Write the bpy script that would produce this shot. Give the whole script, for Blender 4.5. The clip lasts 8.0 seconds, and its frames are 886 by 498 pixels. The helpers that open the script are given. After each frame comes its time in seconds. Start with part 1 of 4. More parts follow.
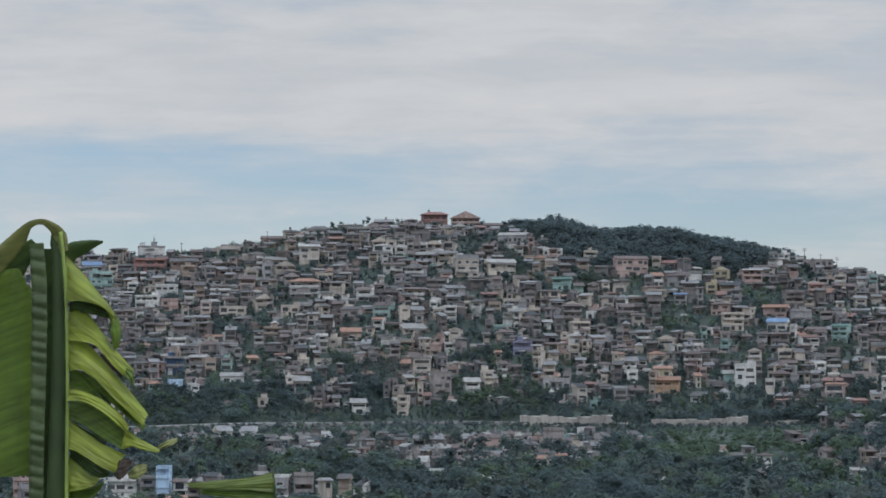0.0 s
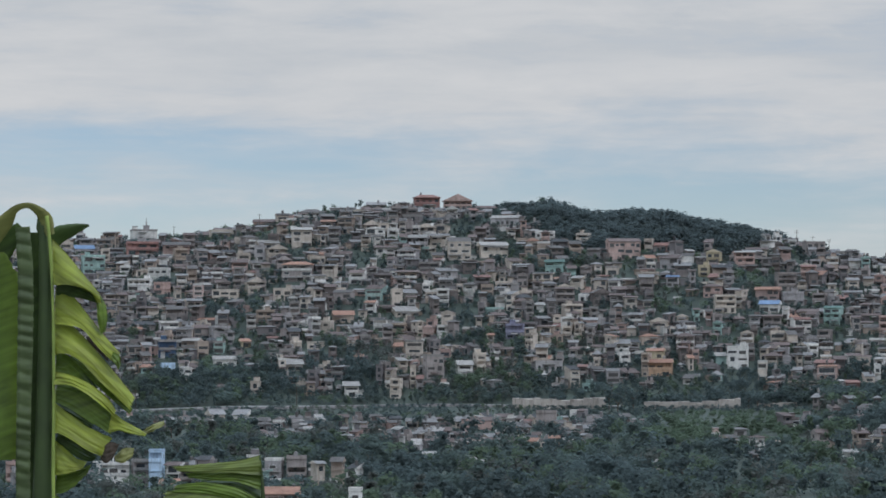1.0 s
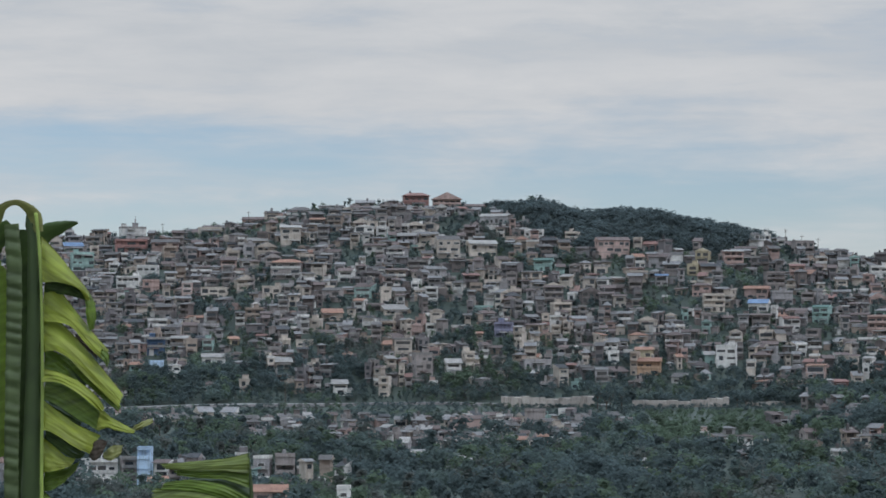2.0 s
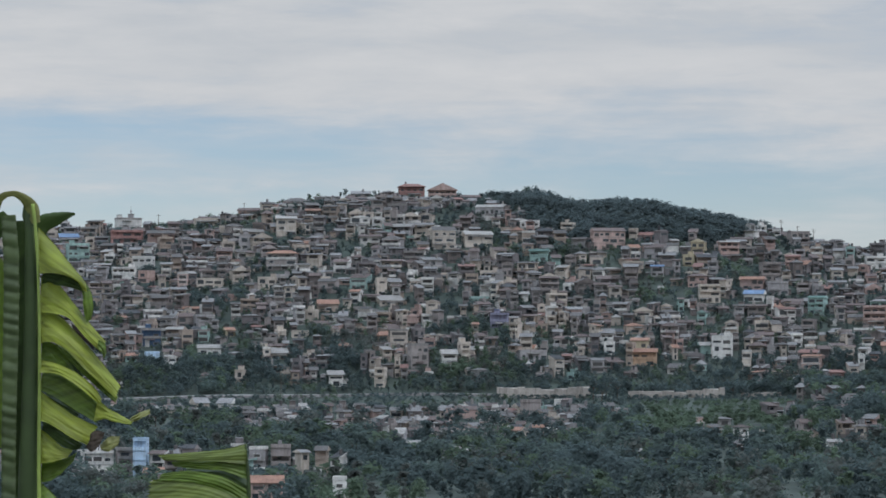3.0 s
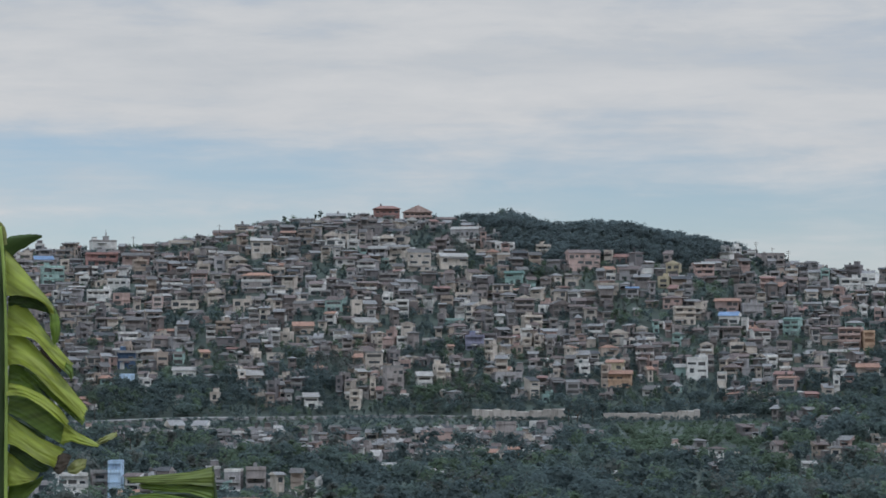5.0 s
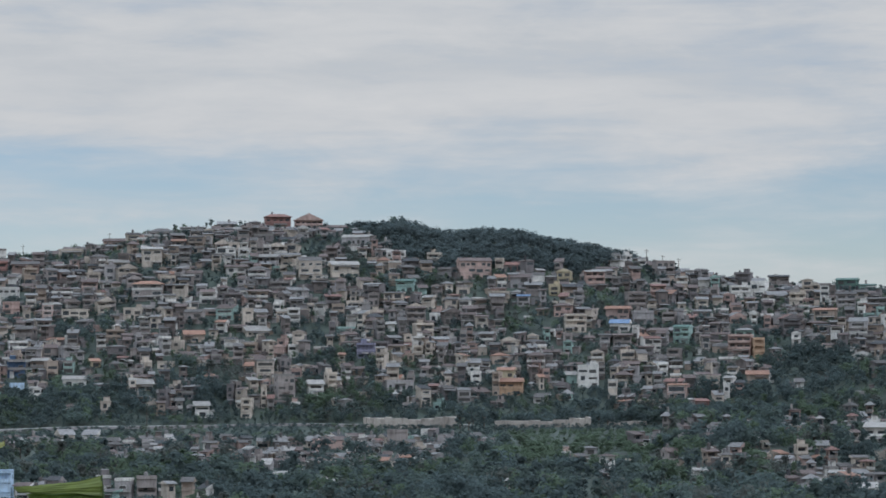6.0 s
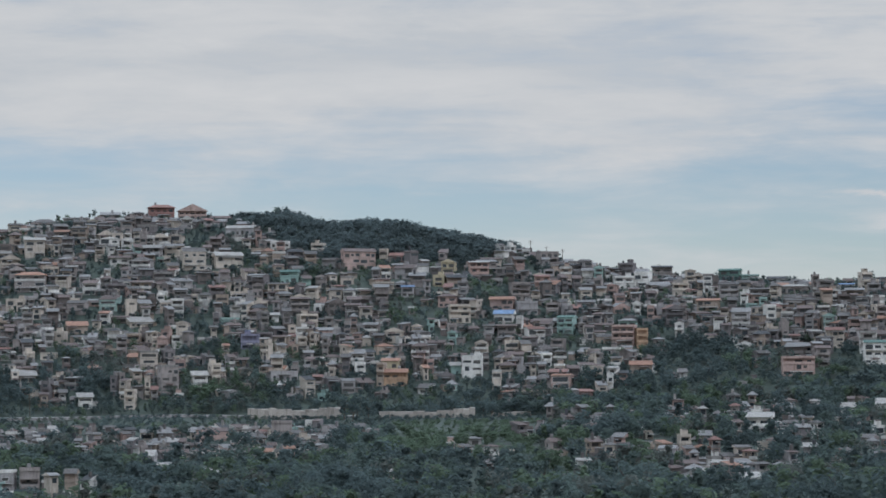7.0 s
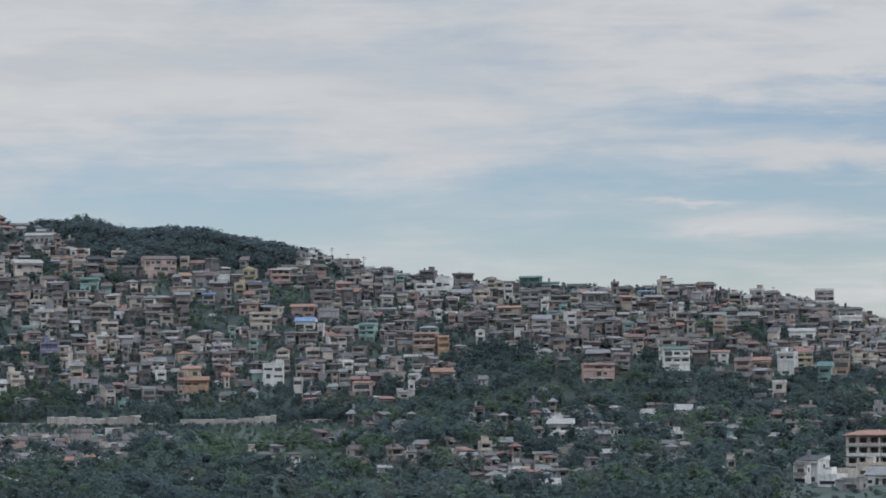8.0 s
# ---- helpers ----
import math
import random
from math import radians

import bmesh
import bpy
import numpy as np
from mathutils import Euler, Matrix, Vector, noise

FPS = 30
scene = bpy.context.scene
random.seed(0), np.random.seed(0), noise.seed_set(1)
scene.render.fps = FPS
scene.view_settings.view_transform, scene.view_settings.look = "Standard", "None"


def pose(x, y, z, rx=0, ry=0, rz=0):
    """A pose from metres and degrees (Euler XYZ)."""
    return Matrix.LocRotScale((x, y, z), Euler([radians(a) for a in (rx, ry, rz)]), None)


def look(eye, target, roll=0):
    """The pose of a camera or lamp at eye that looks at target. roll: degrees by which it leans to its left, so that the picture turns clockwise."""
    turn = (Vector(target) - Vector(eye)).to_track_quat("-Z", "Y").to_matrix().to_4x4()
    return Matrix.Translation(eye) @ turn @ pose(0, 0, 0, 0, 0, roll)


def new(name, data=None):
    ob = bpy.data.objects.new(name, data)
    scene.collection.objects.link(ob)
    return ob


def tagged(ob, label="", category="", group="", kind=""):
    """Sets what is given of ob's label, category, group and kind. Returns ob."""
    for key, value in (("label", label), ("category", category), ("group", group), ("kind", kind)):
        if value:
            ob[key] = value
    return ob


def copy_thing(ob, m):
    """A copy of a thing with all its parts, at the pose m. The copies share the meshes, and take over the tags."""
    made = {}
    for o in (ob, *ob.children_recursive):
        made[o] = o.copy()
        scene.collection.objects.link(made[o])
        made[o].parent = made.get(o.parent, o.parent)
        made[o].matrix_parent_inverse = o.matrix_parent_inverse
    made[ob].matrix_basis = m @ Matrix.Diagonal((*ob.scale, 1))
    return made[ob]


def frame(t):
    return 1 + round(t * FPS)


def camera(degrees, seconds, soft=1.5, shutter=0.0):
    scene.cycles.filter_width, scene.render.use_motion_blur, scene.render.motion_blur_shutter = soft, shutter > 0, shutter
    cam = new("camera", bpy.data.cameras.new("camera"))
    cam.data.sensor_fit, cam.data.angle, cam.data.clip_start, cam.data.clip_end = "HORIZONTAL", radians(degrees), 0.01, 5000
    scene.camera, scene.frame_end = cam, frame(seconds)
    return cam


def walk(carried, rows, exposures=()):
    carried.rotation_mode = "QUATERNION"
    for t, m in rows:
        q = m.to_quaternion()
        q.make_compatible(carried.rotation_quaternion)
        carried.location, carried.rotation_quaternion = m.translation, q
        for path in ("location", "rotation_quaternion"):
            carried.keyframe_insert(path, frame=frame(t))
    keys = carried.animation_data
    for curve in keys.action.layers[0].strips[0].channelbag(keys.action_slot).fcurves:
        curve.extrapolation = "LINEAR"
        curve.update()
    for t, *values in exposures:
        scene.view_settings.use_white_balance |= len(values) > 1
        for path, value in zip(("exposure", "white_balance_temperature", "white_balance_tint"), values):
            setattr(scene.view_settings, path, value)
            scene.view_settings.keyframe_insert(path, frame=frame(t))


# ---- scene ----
# a hand-held long lens that pans over the hill; the eye is at z = 0
cam = camera(16.5, 8.0, soft=1.7)
PATH = [
    (0.0, pose(0, 0, 0, 92.744, 0, 0.003) @ pose(0, 0, 0, 0, 0, 0.100)),
    (0.5, pose(0.009, 0, 0, 92.545, 0, -0.137) @ pose(0, 0, 0, 0, 0, 0.052)),
    (1.0, pose(0.012, 0, 0, 92.424, 0, -0.140) @ pose(0, 0, 0, 0, 0, -0.021)),
    (1.5, pose(0.019, 0, 0, 92.481, 0, -0.170) @ pose(0, 0, 0, 0, 0, 0.067)),
    (2.0, pose(0.012, 0, 0, 92.390, 0, -0.346) @ pose(0, 0, 0, 0, 0, 0.121)),
    (3.5, pose(0.009, 0, 0, 92.198, 0, -0.470) @ pose(0, 0, 0, 0, 0, 0.070)),
    (4.0, pose(0.012, 0, 0, 92.340, 0, -0.562) @ pose(0, 0, 0, 0, 0, 0.045)),
    (5.5, pose(0.028, 0, 0, 92.725, 0, -1.623) @ pose(0, 0, 0, 0, 0, -0.031)),
    (6.0, pose(0.0285, 0, 0, 92.782, 0, -2.935) @ pose(0, 0, 0, 0, 0, -0.154)),
    (6.5, pose(0.029, 0, 0, 92.758, 0, -4.147) @ pose(0, 0, 0, 0, 0, -0.270)),
    (7.0, pose(0.031, 0, 0, 92.601, 0, -5.107) @ pose(0, 0, 0, 0, 0, -0.274)),
    (7.5, pose(0.033, 0, 0, 92.715, 0, -6.868) @ pose(0, 0, 0, 0, 0, -0.430)),
    (8.0, pose(0.035, 0, 0, 92.716, 0, -8.835) @ pose(0, 0, 0, 0, 0, -0.454)),
]
walk(cam, PATH, [(0.0, 0.0, 6270, 10), (8.0, 0.0, 6270, 10)])

# ---- light ----
SUN_UP, SUN_ROUND = 48.0, 125.0   # degrees above the horizon; clockwise from +y
world = bpy.data.worlds.new("overcast_sky")
scene.world = world
world.use_nodes = True


def build_world():
    t = world.node_tree
    t.nodes.clear()
    L = t.links.new
    out = t.nodes.new("ShaderNodeOutputWorld")
    bg = t.nodes.new("ShaderNodeBackground")
    bg.inputs[1].default_value = 1.0
    sky = t.nodes.new("ShaderNodeTexSky")
    sky.sky_type = "NISHITA"
    sky.sun_disc = False
    sky.sun_elevation = radians(SUN_UP)
    sky.sun_rotation = radians(SUN_ROUND)
    sky.altitude, sky.air_density, sky.dust_density, sky.ozone_density = 1400, 1.0, 1.0, 1.6
    dim = t.nodes.new("ShaderNodeMix"); dim.data_type = "RGBA"; dim.blend_type = "MULTIPLY"
    dim.inputs[0].default_value = 1.0
    dim.inputs[7].default_value = (SKY_GAIN * 0.95, SKY_GAIN * 0.94, SKY_GAIN * 0.98, 1)
    L(sky.outputs[0], dim.inputs[6])
    co = t.nodes.new("ShaderNodeTexCoord")
    sep = t.nodes.new("ShaderNodeSeparateXYZ")
    L(co.outputs["Generated"], sep.inputs[0])

    def calc(op, a, b=None, c=None):
        n = t.nodes.new("ShaderNodeMath"); n.operation = op
        for i, v in enumerate((a, b, c)):
            if v is None:
                continue
            if isinstance(v, (int, float)):
                n.inputs[i].default_value = v
            else:
                L(v, n.inputs[i])
        return n.outputs[0]

    up = calc("MAXIMUM", sep.outputs[2], 0.0)

    def cloud(scale, flat, detail, rough, shift, lean=0.0):
        m = t.nodes.new("ShaderNodeMapping")
        m.inputs["Location"].default_value = shift
        m.inputs["Rotation"].default_value = (0, radians(lean), 0)
        m.inputs["Scale"].default_value = (1.0, 1.0, flat)
        L(co.outputs["Generated"], m.inputs[0])
        n = t.nodes.new("ShaderNodeTexNoise")
        n.inputs["Scale"].default_value = scale
        n.inputs["Detail"].default_value = detail
        n.inputs["Roughness"].default_value = rough
        n.inputs["Distortion"].default_value = 0.3
        L(m.outputs[0], n.inputs["Vector"])
        return n.outputs[0]

    big = cloud(7.0, 4.5, 5, 0.55, (1.3, 0.4, 0.21), 3)
    fine = cloud(24.0, 4.0, 6, 0.62, (4.1, 2.2, 1), 4)
    streak = cloud(15.0, 8.0, 5, 0.6, (0.6, 3.1, 2.0), 1)
    # the deck is thick overhead, broken in a belt low down, and hazy at the horizon
    belt = t.nodes.new("ShaderNodeValToRGB")
    r = belt.color_ramp
    r.elements[0].position, r.elements[0].color = 0.028, (0.66,) * 3 + (1,)
    r.elements[1].position, r.elements[1].color = 0.55, (0.85, 0.85, 0.85, 1)
    for p, v in ((0.038, 0.56), (0.046, 0.22), (0.066, 0.24), (0.080, 0.60), (0.094, 0.86), (0.12, 0.95), (0.2, 0.95), (0.3, 0.9)):
        e = r.elements.new(p); e.color = (v, v, v, 1)
    wob = calc("MULTIPLY_ADD", big, 0.036, -0.018)
    L(calc("ADD", up, wob), belt.inputs[0])
    cover = calc("ADD", belt.outputs[0], calc("MULTIPLY_ADD", big, 1.0, -0.5))
    cover = calc("ADD", cover, calc("MULTIPLY_ADD", fine, 0.5, -0.25))
    cover = calc("ADD", cover, calc("MULTIPLY_ADD", streak, 1.0, -0.5))
    # the deck breaks up eastwards
    east = t.nodes.new("ShaderNodeMapRange"); east.interpolation_type = "SMOOTHSTEP"
    east.inputs[1].default_value, east.inputs[2].default_value, east.inputs[4].default_value = 0.12, 0.36, -0.26
    L(sep.outputs[0], east.inputs[0])
    cover = calc("ADD", cover, east.outputs[0])
    cover = calc("ADD", cover, calc("MULTIPLY", east.outputs[0], calc("MULTIPLY_ADD", streak, -4.0, 2.0)))
    def patch(gain, az, el, wide, tall, lean=0.0):
        """A long soft-edged rent or bank in the deck: bearing, height, half-sizes in degrees."""
        dx = calc("SUBTRACT", sep.outputs[0], math.sin(radians(az)))
        dz = calc("MULTIPLY_ADD", dx, -lean, calc("SUBTRACT", sep.outputs[2], math.sin(radians(el))))
        dz = calc("ADD", dz, calc("MULTIPLY_ADD", fine, 0.016, -0.008))
        u = calc("MULTIPLY", dx, 1 / radians(wide))
        v = calc("MULTIPLY", dz, 1 / radians(tall))
        r2 = calc("ADD", calc("MULTIPLY", u, u), calc("MULTIPLY", v, v))
        return calc("MULTIPLY", calc("POWER", 2.718, calc("MULTIPLY", r2, -1.0)), gain)

    for p in ((-0.26, -6.0, 4.45, 5.5, 0.42, -0.05), (0.24, -3.6, 3.6, 3.2, 0.3, 0.0), (0.3, -8.4, 3.5, 1.3, 0.4, 0.0),
              (-0.2, 4.8, 3.25, 4.0, 0.42, -0.05), (0.22, 3.0, 3.95, 2.6, 0.25, -0.02), (-0.30, 14.9, 5.15, 2.6, 0.36, -0.13),
              (-0.3, 17.0, 5.75, 1.2, 0.25, 0.0), (0.75, 15.8, 4.3, 2.0, 0.30, -0.03), (0.7, 13.4, 3.55, 0.95, 0.06, 0.0),
              (0.75, 14.8, 3.1, 1.5, 0.26, -0.04), (-0.22, 12.0, 2.95, 2.0, 0.3, 0.0), (0.3, 9.0, 4.6, 3.5, 0.5, 0.0)):
        cover = calc("ADD", cover, patch(*p))
    soft = t.nodes.new("ShaderNodeMapRange"); soft.interpolation_type = "SMOOTHSTEP"
    soft.inputs[1].default_value, soft.inputs[2].default_value = -0.15, 0.95
    L(cover, soft.inputs[0])
    shade = t.nodes.new("ShaderNodeValToRGB")
    s = shade.color_ramp
    s.elements[0].position, s.elements[0].color = 0.39, (0.53, 0.548, 0.565, 1)
    s.elements[1].position, s.elements[1].color = 0.61, (0.625, 0.624, 0.622, 1)
    tone = calc("ADD", calc("MULTIPLY_ADD", big, 0.3, calc("MULTIPLY", fine, 0.4)), calc("MULTIPLY", streak, 0.3))
    for p in ((-0.12, 7.9, 6.05, 2.4, 0.4, -0.08), (-0.1, -4.0, 6.2, 3.0, 0.7, -0.1), (-0.12, 3.4, 6.3, 3.0, 0.35, 0.05)):
        tone = calc("ADD", tone, patch(*p))
    L(tone, shade.inputs[0])
    mix = t.nodes.new("ShaderNodeMix"); mix.data_type = "RGBA"
    L(soft.outputs[0], mix.inputs[0]); L(dim.outputs[2], mix.inputs[6]); L(shade.outputs[0], mix.inputs[7])
    # an overcast sky grows brighter towards the zenith
    zen = t.nodes.new("ShaderNodeValToRGB")
    z = zen.color_ramp
    z.elements[0].position, z.elements[0].color = 0.14, (0.37, 0.37, 0.37, 1)
    z.elements[1].position, z.elements[1].color = 0.9, (0.72, 0.87, 1.0, 1)
    e = z.elements.new(0.42); e.color = (0.55, 0.61, 0.68, 1)
    L(up, zen.inputs[0])
    lift = t.nodes.new("ShaderNodeMix"); lift.data_type = "RGBA"; lift.blend_type = "MULTIPLY"
    lift.inputs[0].default_value = 1.0
    L(mix.outputs[2], lift.inputs[6]); L(zen.outputs[0], lift.inputs[7])
    bg.inputs[1].default_value = 2.7
    L(lift.outputs[2], bg.inputs[0])
    L(bg.outputs[0], out.inputs[0])


SKY_GAIN = 0.089
build_world()
sun = new("sun", bpy.data.lights.new("sun", "SUN"))
sun.data.energy, sun.data.angle, sun.data.color = 0.8, radians(16), (1.0, 0.96, 0.92)
_a, _e = radians(SUN_ROUND), radians(SUN_UP)
sun.matrix_world = look((math.sin(_a) * math.cos(_e) * 100, math.cos(_a) * math.cos(_e) * 100, math.sin(_e) * 100), (0, 0, 0))
scene.view_settings.exposure = 0.0

# ---- materials ----
MATS = {}


def mat(name, color, rough=0.8, metal=0.0, vary=0.25, size=0.35, bump=0.15, ribs=0.0, island=0.2, stain=0.35, spec=0.5, through_light=0.0):
    """A procedural surface: grain and stains at two sizes, fine relief, a tone of its own for each piece."""
    m = bpy.data.materials.new(name)
    m.use_nodes = True
    t = m.node_tree
    L = t.links.new
    p = t.nodes["Principled BSDF"]
    p.inputs["Specular IOR Level"].default_value = spec
    p.inputs["Roughness"].default_value, p.inputs["Metallic"].default_value = rough, metal
    co = t.nodes.new("ShaderNodeTexCoord")
    geo = t.nodes.new("ShaderNodeNewGeometry")
    obi = t.nodes.new("ShaderNodeObjectInfo")
    n1 = t.nodes.new("ShaderNodeTexNoise"); n1.inputs["Scale"].default_value = size; n1.inputs["Detail"].default_value = 4
    n2 = t.nodes.new("ShaderNodeTexNoise"); n2.inputs["Scale"].default_value = size * 9; n2.inputs["Detail"].default_value = 5
    for n in (n1, n2):
        L(geo.outputs["Position"], n.inputs["Vector"])
    add = t.nodes.new("ShaderNodeMath"); add.operation = "MULTIPLY_ADD"
    L(n1.outputs[0], add.inputs[0]); add.inputs[1].default_value = 0.6
    half = t.nodes.new("ShaderNodeMath"); half.operation = "MULTIPLY"; half.inputs[1].default_value = 0.4
    L(n2.outputs[0], half.inputs[0]); L(half.outputs[0], add.inputs[2])
    ramp = t.nodes.new("ShaderNodeValToRGB")
    c = color
    ramp.color_ramp.elements[0].position, ramp.color_ramp.elements[1].position = 0.3, 0.7
    ramp.color_ramp.elements[0].color = (*[v * (1 - vary) for v in c], 1)
    ramp.color_ramp.elements[1].color = (*[min(0.92, v * (1 + vary * 0.6)) for v in c], 1)
    L(add.outputs[0], ramp.inputs[0])
    tone = t.nodes.new("ShaderNodeMath"); tone.operation = "MULTIPLY_ADD"
    L(geo.outputs["Random Per Island"], tone.inputs[0]); tone.inputs[1].default_value = island
    own = t.nodes.new("ShaderNodeMath"); own.operation = "MULTIPLY_ADD"
    L(obi.outputs["Random"], own.inputs[0]); own.inputs[1].default_value = island; own.inputs[2].default_value = 1.0 - island
    L(own.outputs[0], tone.inputs[2])
    hsv = t.nodes.new("ShaderNodeHueSaturation")
    L(tone.outputs[0], hsv.inputs["Value"]); L(ramp.outputs[0], hsv.inputs["Color"])
    # run-down streaks, long in z
    mp = t.nodes.new("ShaderNodeMapping"); mp.inputs["Scale"].default_value = (1.6, 1.6, 0.22)
    L(geo.outputs["Position"], mp.inputs[0])
    n3 = t.nodes.new("ShaderNodeTexNoise"); n3.inputs["Scale"].default_value = 0.9; n3.inputs["Detail"].default_value = 5
    L(mp.outputs[0], n3.inputs["Vector"])
    st = t.nodes.new("ShaderNodeMapRange"); st.inputs[1].default_value, st.inputs[2].default_value = 0.52, 0.72
    st.inputs[4].default_value = stain
    L(n3.outputs[0], st.inputs[0])
    mx = t.nodes.new("ShaderNodeMix"); mx.data_type = "RGBA"
    mx.inputs[7].default_value = (c[0] * 0.35 + 0.02, c[1] * 0.33 + 0.018, c[2] * 0.32 + 0.015, 1)
    L(st.outputs[0], mx.inputs[0]); L(hsv.outputs[0], mx.inputs[6])
    L(mx.outputs[2], p.inputs["Base Color"])
    b = t.nodes.new("ShaderNodeBump"); b.inputs["Strength"].default_value = bump; b.inputs["Distance"].default_value = 0.05
    if ribs:
        wv = t.nodes.new("ShaderNodeTexWave"); wv.inputs["Scale"].default_value = ribs
        L(co.outputs["Object"], wv.inputs["Vector"]); L(wv.outputs[0], b.inputs["Height"])
    else:
        L(n2.outputs[0], b.inputs["Height"])
    L(b.outputs[0], p.inputs["Normal"])
    if through_light:
        tr = t.nodes.new("ShaderNodeBsdfTranslucent")
        L(mx.outputs[2], tr.inputs[0])
        ms = t.nodes.new("ShaderNodeMixShader"); ms.inputs[0].default_value = through_light
        L(p.outputs[0], ms.inputs[1]); L(tr.outputs[0], ms.inputs[2]); L(ms.outputs[0], t.nodes["Material Output"].inputs[0])
    MATS[name] = m
    return m


for nm, c in dict(bare=(0.325, 0.284, 0.268), block=(0.22, 0.20, 0.20), white=(0.70, 0.67, 0.63), cream=(0.56, 0.485, 0.415),
                  grey=(0.38, 0.355, 0.35), tan=(0.39, 0.315, 0.262), pink=(0.46, 0.33, 0.292), brick=(0.33, 0.19, 0.17),
                  orange=(0.50, 0.335, 0.23), yellow=(0.50, 0.425, 0.30), mint=(0.34, 0.46, 0.42), blue=(0.08, 0.125, 0.20),
                  sky=(0.48, 0.61, 0.75), lilac=(0.28, 0.27, 0.35), brown=(0.19, 0.162, 0.152), green=(0.13, 0.21, 0.18)).items():
    mat("paint_" + nm, c, rough=0.9, vary=0.35, stain=0.6, spec=0.2, island=0.3)
for nm, c in dict(zinc=(0.25, 0.238, 0.235), dull=(0.142, 0.13, 0.125), rust=(0.165, 0.124, 0.115), red=(0.25, 0.14, 0.12),
                  green=(0.10, 0.165, 0.145), blue=(0.16, 0.23, 0.35), light=(0.34, 0.315, 0.295), orange=(0.33, 0.185, 0.135),
                  dark=(0.075, 0.075, 0.08)).items():
    mat("sheet_" + nm, c, rough=0.75, metal=0.0, ribs=6.0, bump=0.4, stain=0.55, spec=0.25, vary=0.35, island=0.3)
mat("concrete", (0.30, 0.28, 0.265), rough=0.9, vary=0.4, stain=0.6, spec=0.2)
mat("stained_wall", (0.40, 0.355, 0.315), rough=0.9, vary=0.45, size=0.25, stain=0.85)
mat("roadway", (0.30, 0.29, 0.27), rough=0.95)
mat("pane", (0.045, 0.052, 0.06), rough=0.12, vary=0.3, stain=0.0, bump=0.02)
# flat dark colour for the shade inside unglazed windows
mat("opening_shade", (0.085, 0.08, 0.075), rough=0.9, stain=0.1)
mat("bark", (0.11, 0.085, 0.065), rough=0.95, bump=0.5)
# greens lightened and blued: the haze of distance is put into these colours
for nm, c in dict(foliage=(0.130, 0.168, 0.154), foliage_dark=(0.112, 0.145, 0.144), foliage_light=(0.146, 0.194, 0.134), foliage_dry=(0.148, 0.160, 0.146), foliage_ridge_haze=(0.134, 0.166, 0.168)).items():
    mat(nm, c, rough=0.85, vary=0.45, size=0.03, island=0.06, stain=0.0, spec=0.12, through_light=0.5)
mat("soil", (0.058, 0.074, 0.06), rough=0.95, vary=0.5, size=0.04, bump=0.6)


# ---- mesh building ----
class Mesh:
    """Collects boxes and sheets, each face with its material, and links them as one mesh."""

    def __init__(self):
        self.v, self.f, self.m, self.mats = [], [], [], []

    def slot(self, name):
        if name not in self.mats:
            self.mats.append(name)
        return self.mats.index(name)

    def poly(self, pts, faces, name):
        k, s = len(self.v), self.slot(name)
        self.v += pts
        for f in faces:
            self.f.append([k + i for i in f]); self.m.append(s)

    def box(self, x0, x1, y0, y1, z0, z1, name):
        self.poly([(x0, y0, z0), (x1, y0, z0), (x1, y1, z0), (x0, y1, z0), (x0, y0, z1), (x1, y0, z1), (x1, y1, z1), (x0, y1, z1)],
                  [(0, 3, 2, 1), (4, 5, 6, 7), (0, 1, 5, 4), (1, 2, 6, 5), (2, 3, 7, 6), (3, 0, 4, 7)], name)

    def slab(self, a, b, c, d, thick, name):
        """A sheet with four corners and a thickness below it."""
        lo = [(p[0], p[1], p[2] - thick) for p in (a, b, c, d)]
        self.poly([a, b, c, d] + lo, [(0, 1, 2, 3), (7, 6, 5, 4), (0, 4, 5, 1), (1, 5, 6, 2), (2, 6, 7, 3), (3, 7, 4, 0)], name)

    def join(self, other, m):
        k = len(self.v)
        self.v += [tuple(m @ Vector(p)) for p in other.v]
        s = [self.slot(n) for n in other.mats]
        for f, i in zip(other.f, other.m):
            self.f.append([k + j for j in f]); self.m.append(s[i])

    def data(self, name, smooth=False):
        me = bpy.data.meshes.new(name)
        me.from_pydata(self.v, [], self.f)
        for n in self.mats:
            me.materials.append(MATS[n])
        me.polygons.foreach_set("material_index", self.m)
        if smooth:
            me.polygons.foreach_set("use_smooth", [True] * len(self.f))
        me.update()
        return me


def part(name, mesh, parent, label="", smooth=False):
    ob = new(name, mesh if isinstance(mesh, bpy.types.Mesh) else mesh.data(name, smooth))
    ob.parent = parent
    return tagged(ob, label)


# ---- the land ----
RIDGE_A = [-30, -9.29, -6.69, -5.65, -4.59, -3.54, -2.48, -1.42, -0.36, 0.7, 1.44, 2.18, 2.93, 3.88, 4.41, 5.14, 5.77, 6.51, 7.55, 8.52, 9.53, 10.38, 11.12, 12.18, 13.23, 14.28, 15.33, 16.06, 16.89, 17.92, 30]
RIDGE_E = [0.8, 2.322, 2.463, 2.541, 2.588, 2.771, 3.038, 3.157, 3.168, 3.126, 3.093, 3.134, 2.931, 2.992, 2.937, 2.776, 2.636, 2.464, 2.206, 2.065, 1.963, 1.999, 1.95, 1.857, 1.91, 1.763, 1.636, 1.523, 1.232, 0.907, 0.3]


def reach(a):
    """How far off the ridge runs, for a bearing."""
    return float(np.interp(a, [-30, 1.4, 12.3, 30], [1500, 1500, 1400, 1340]))


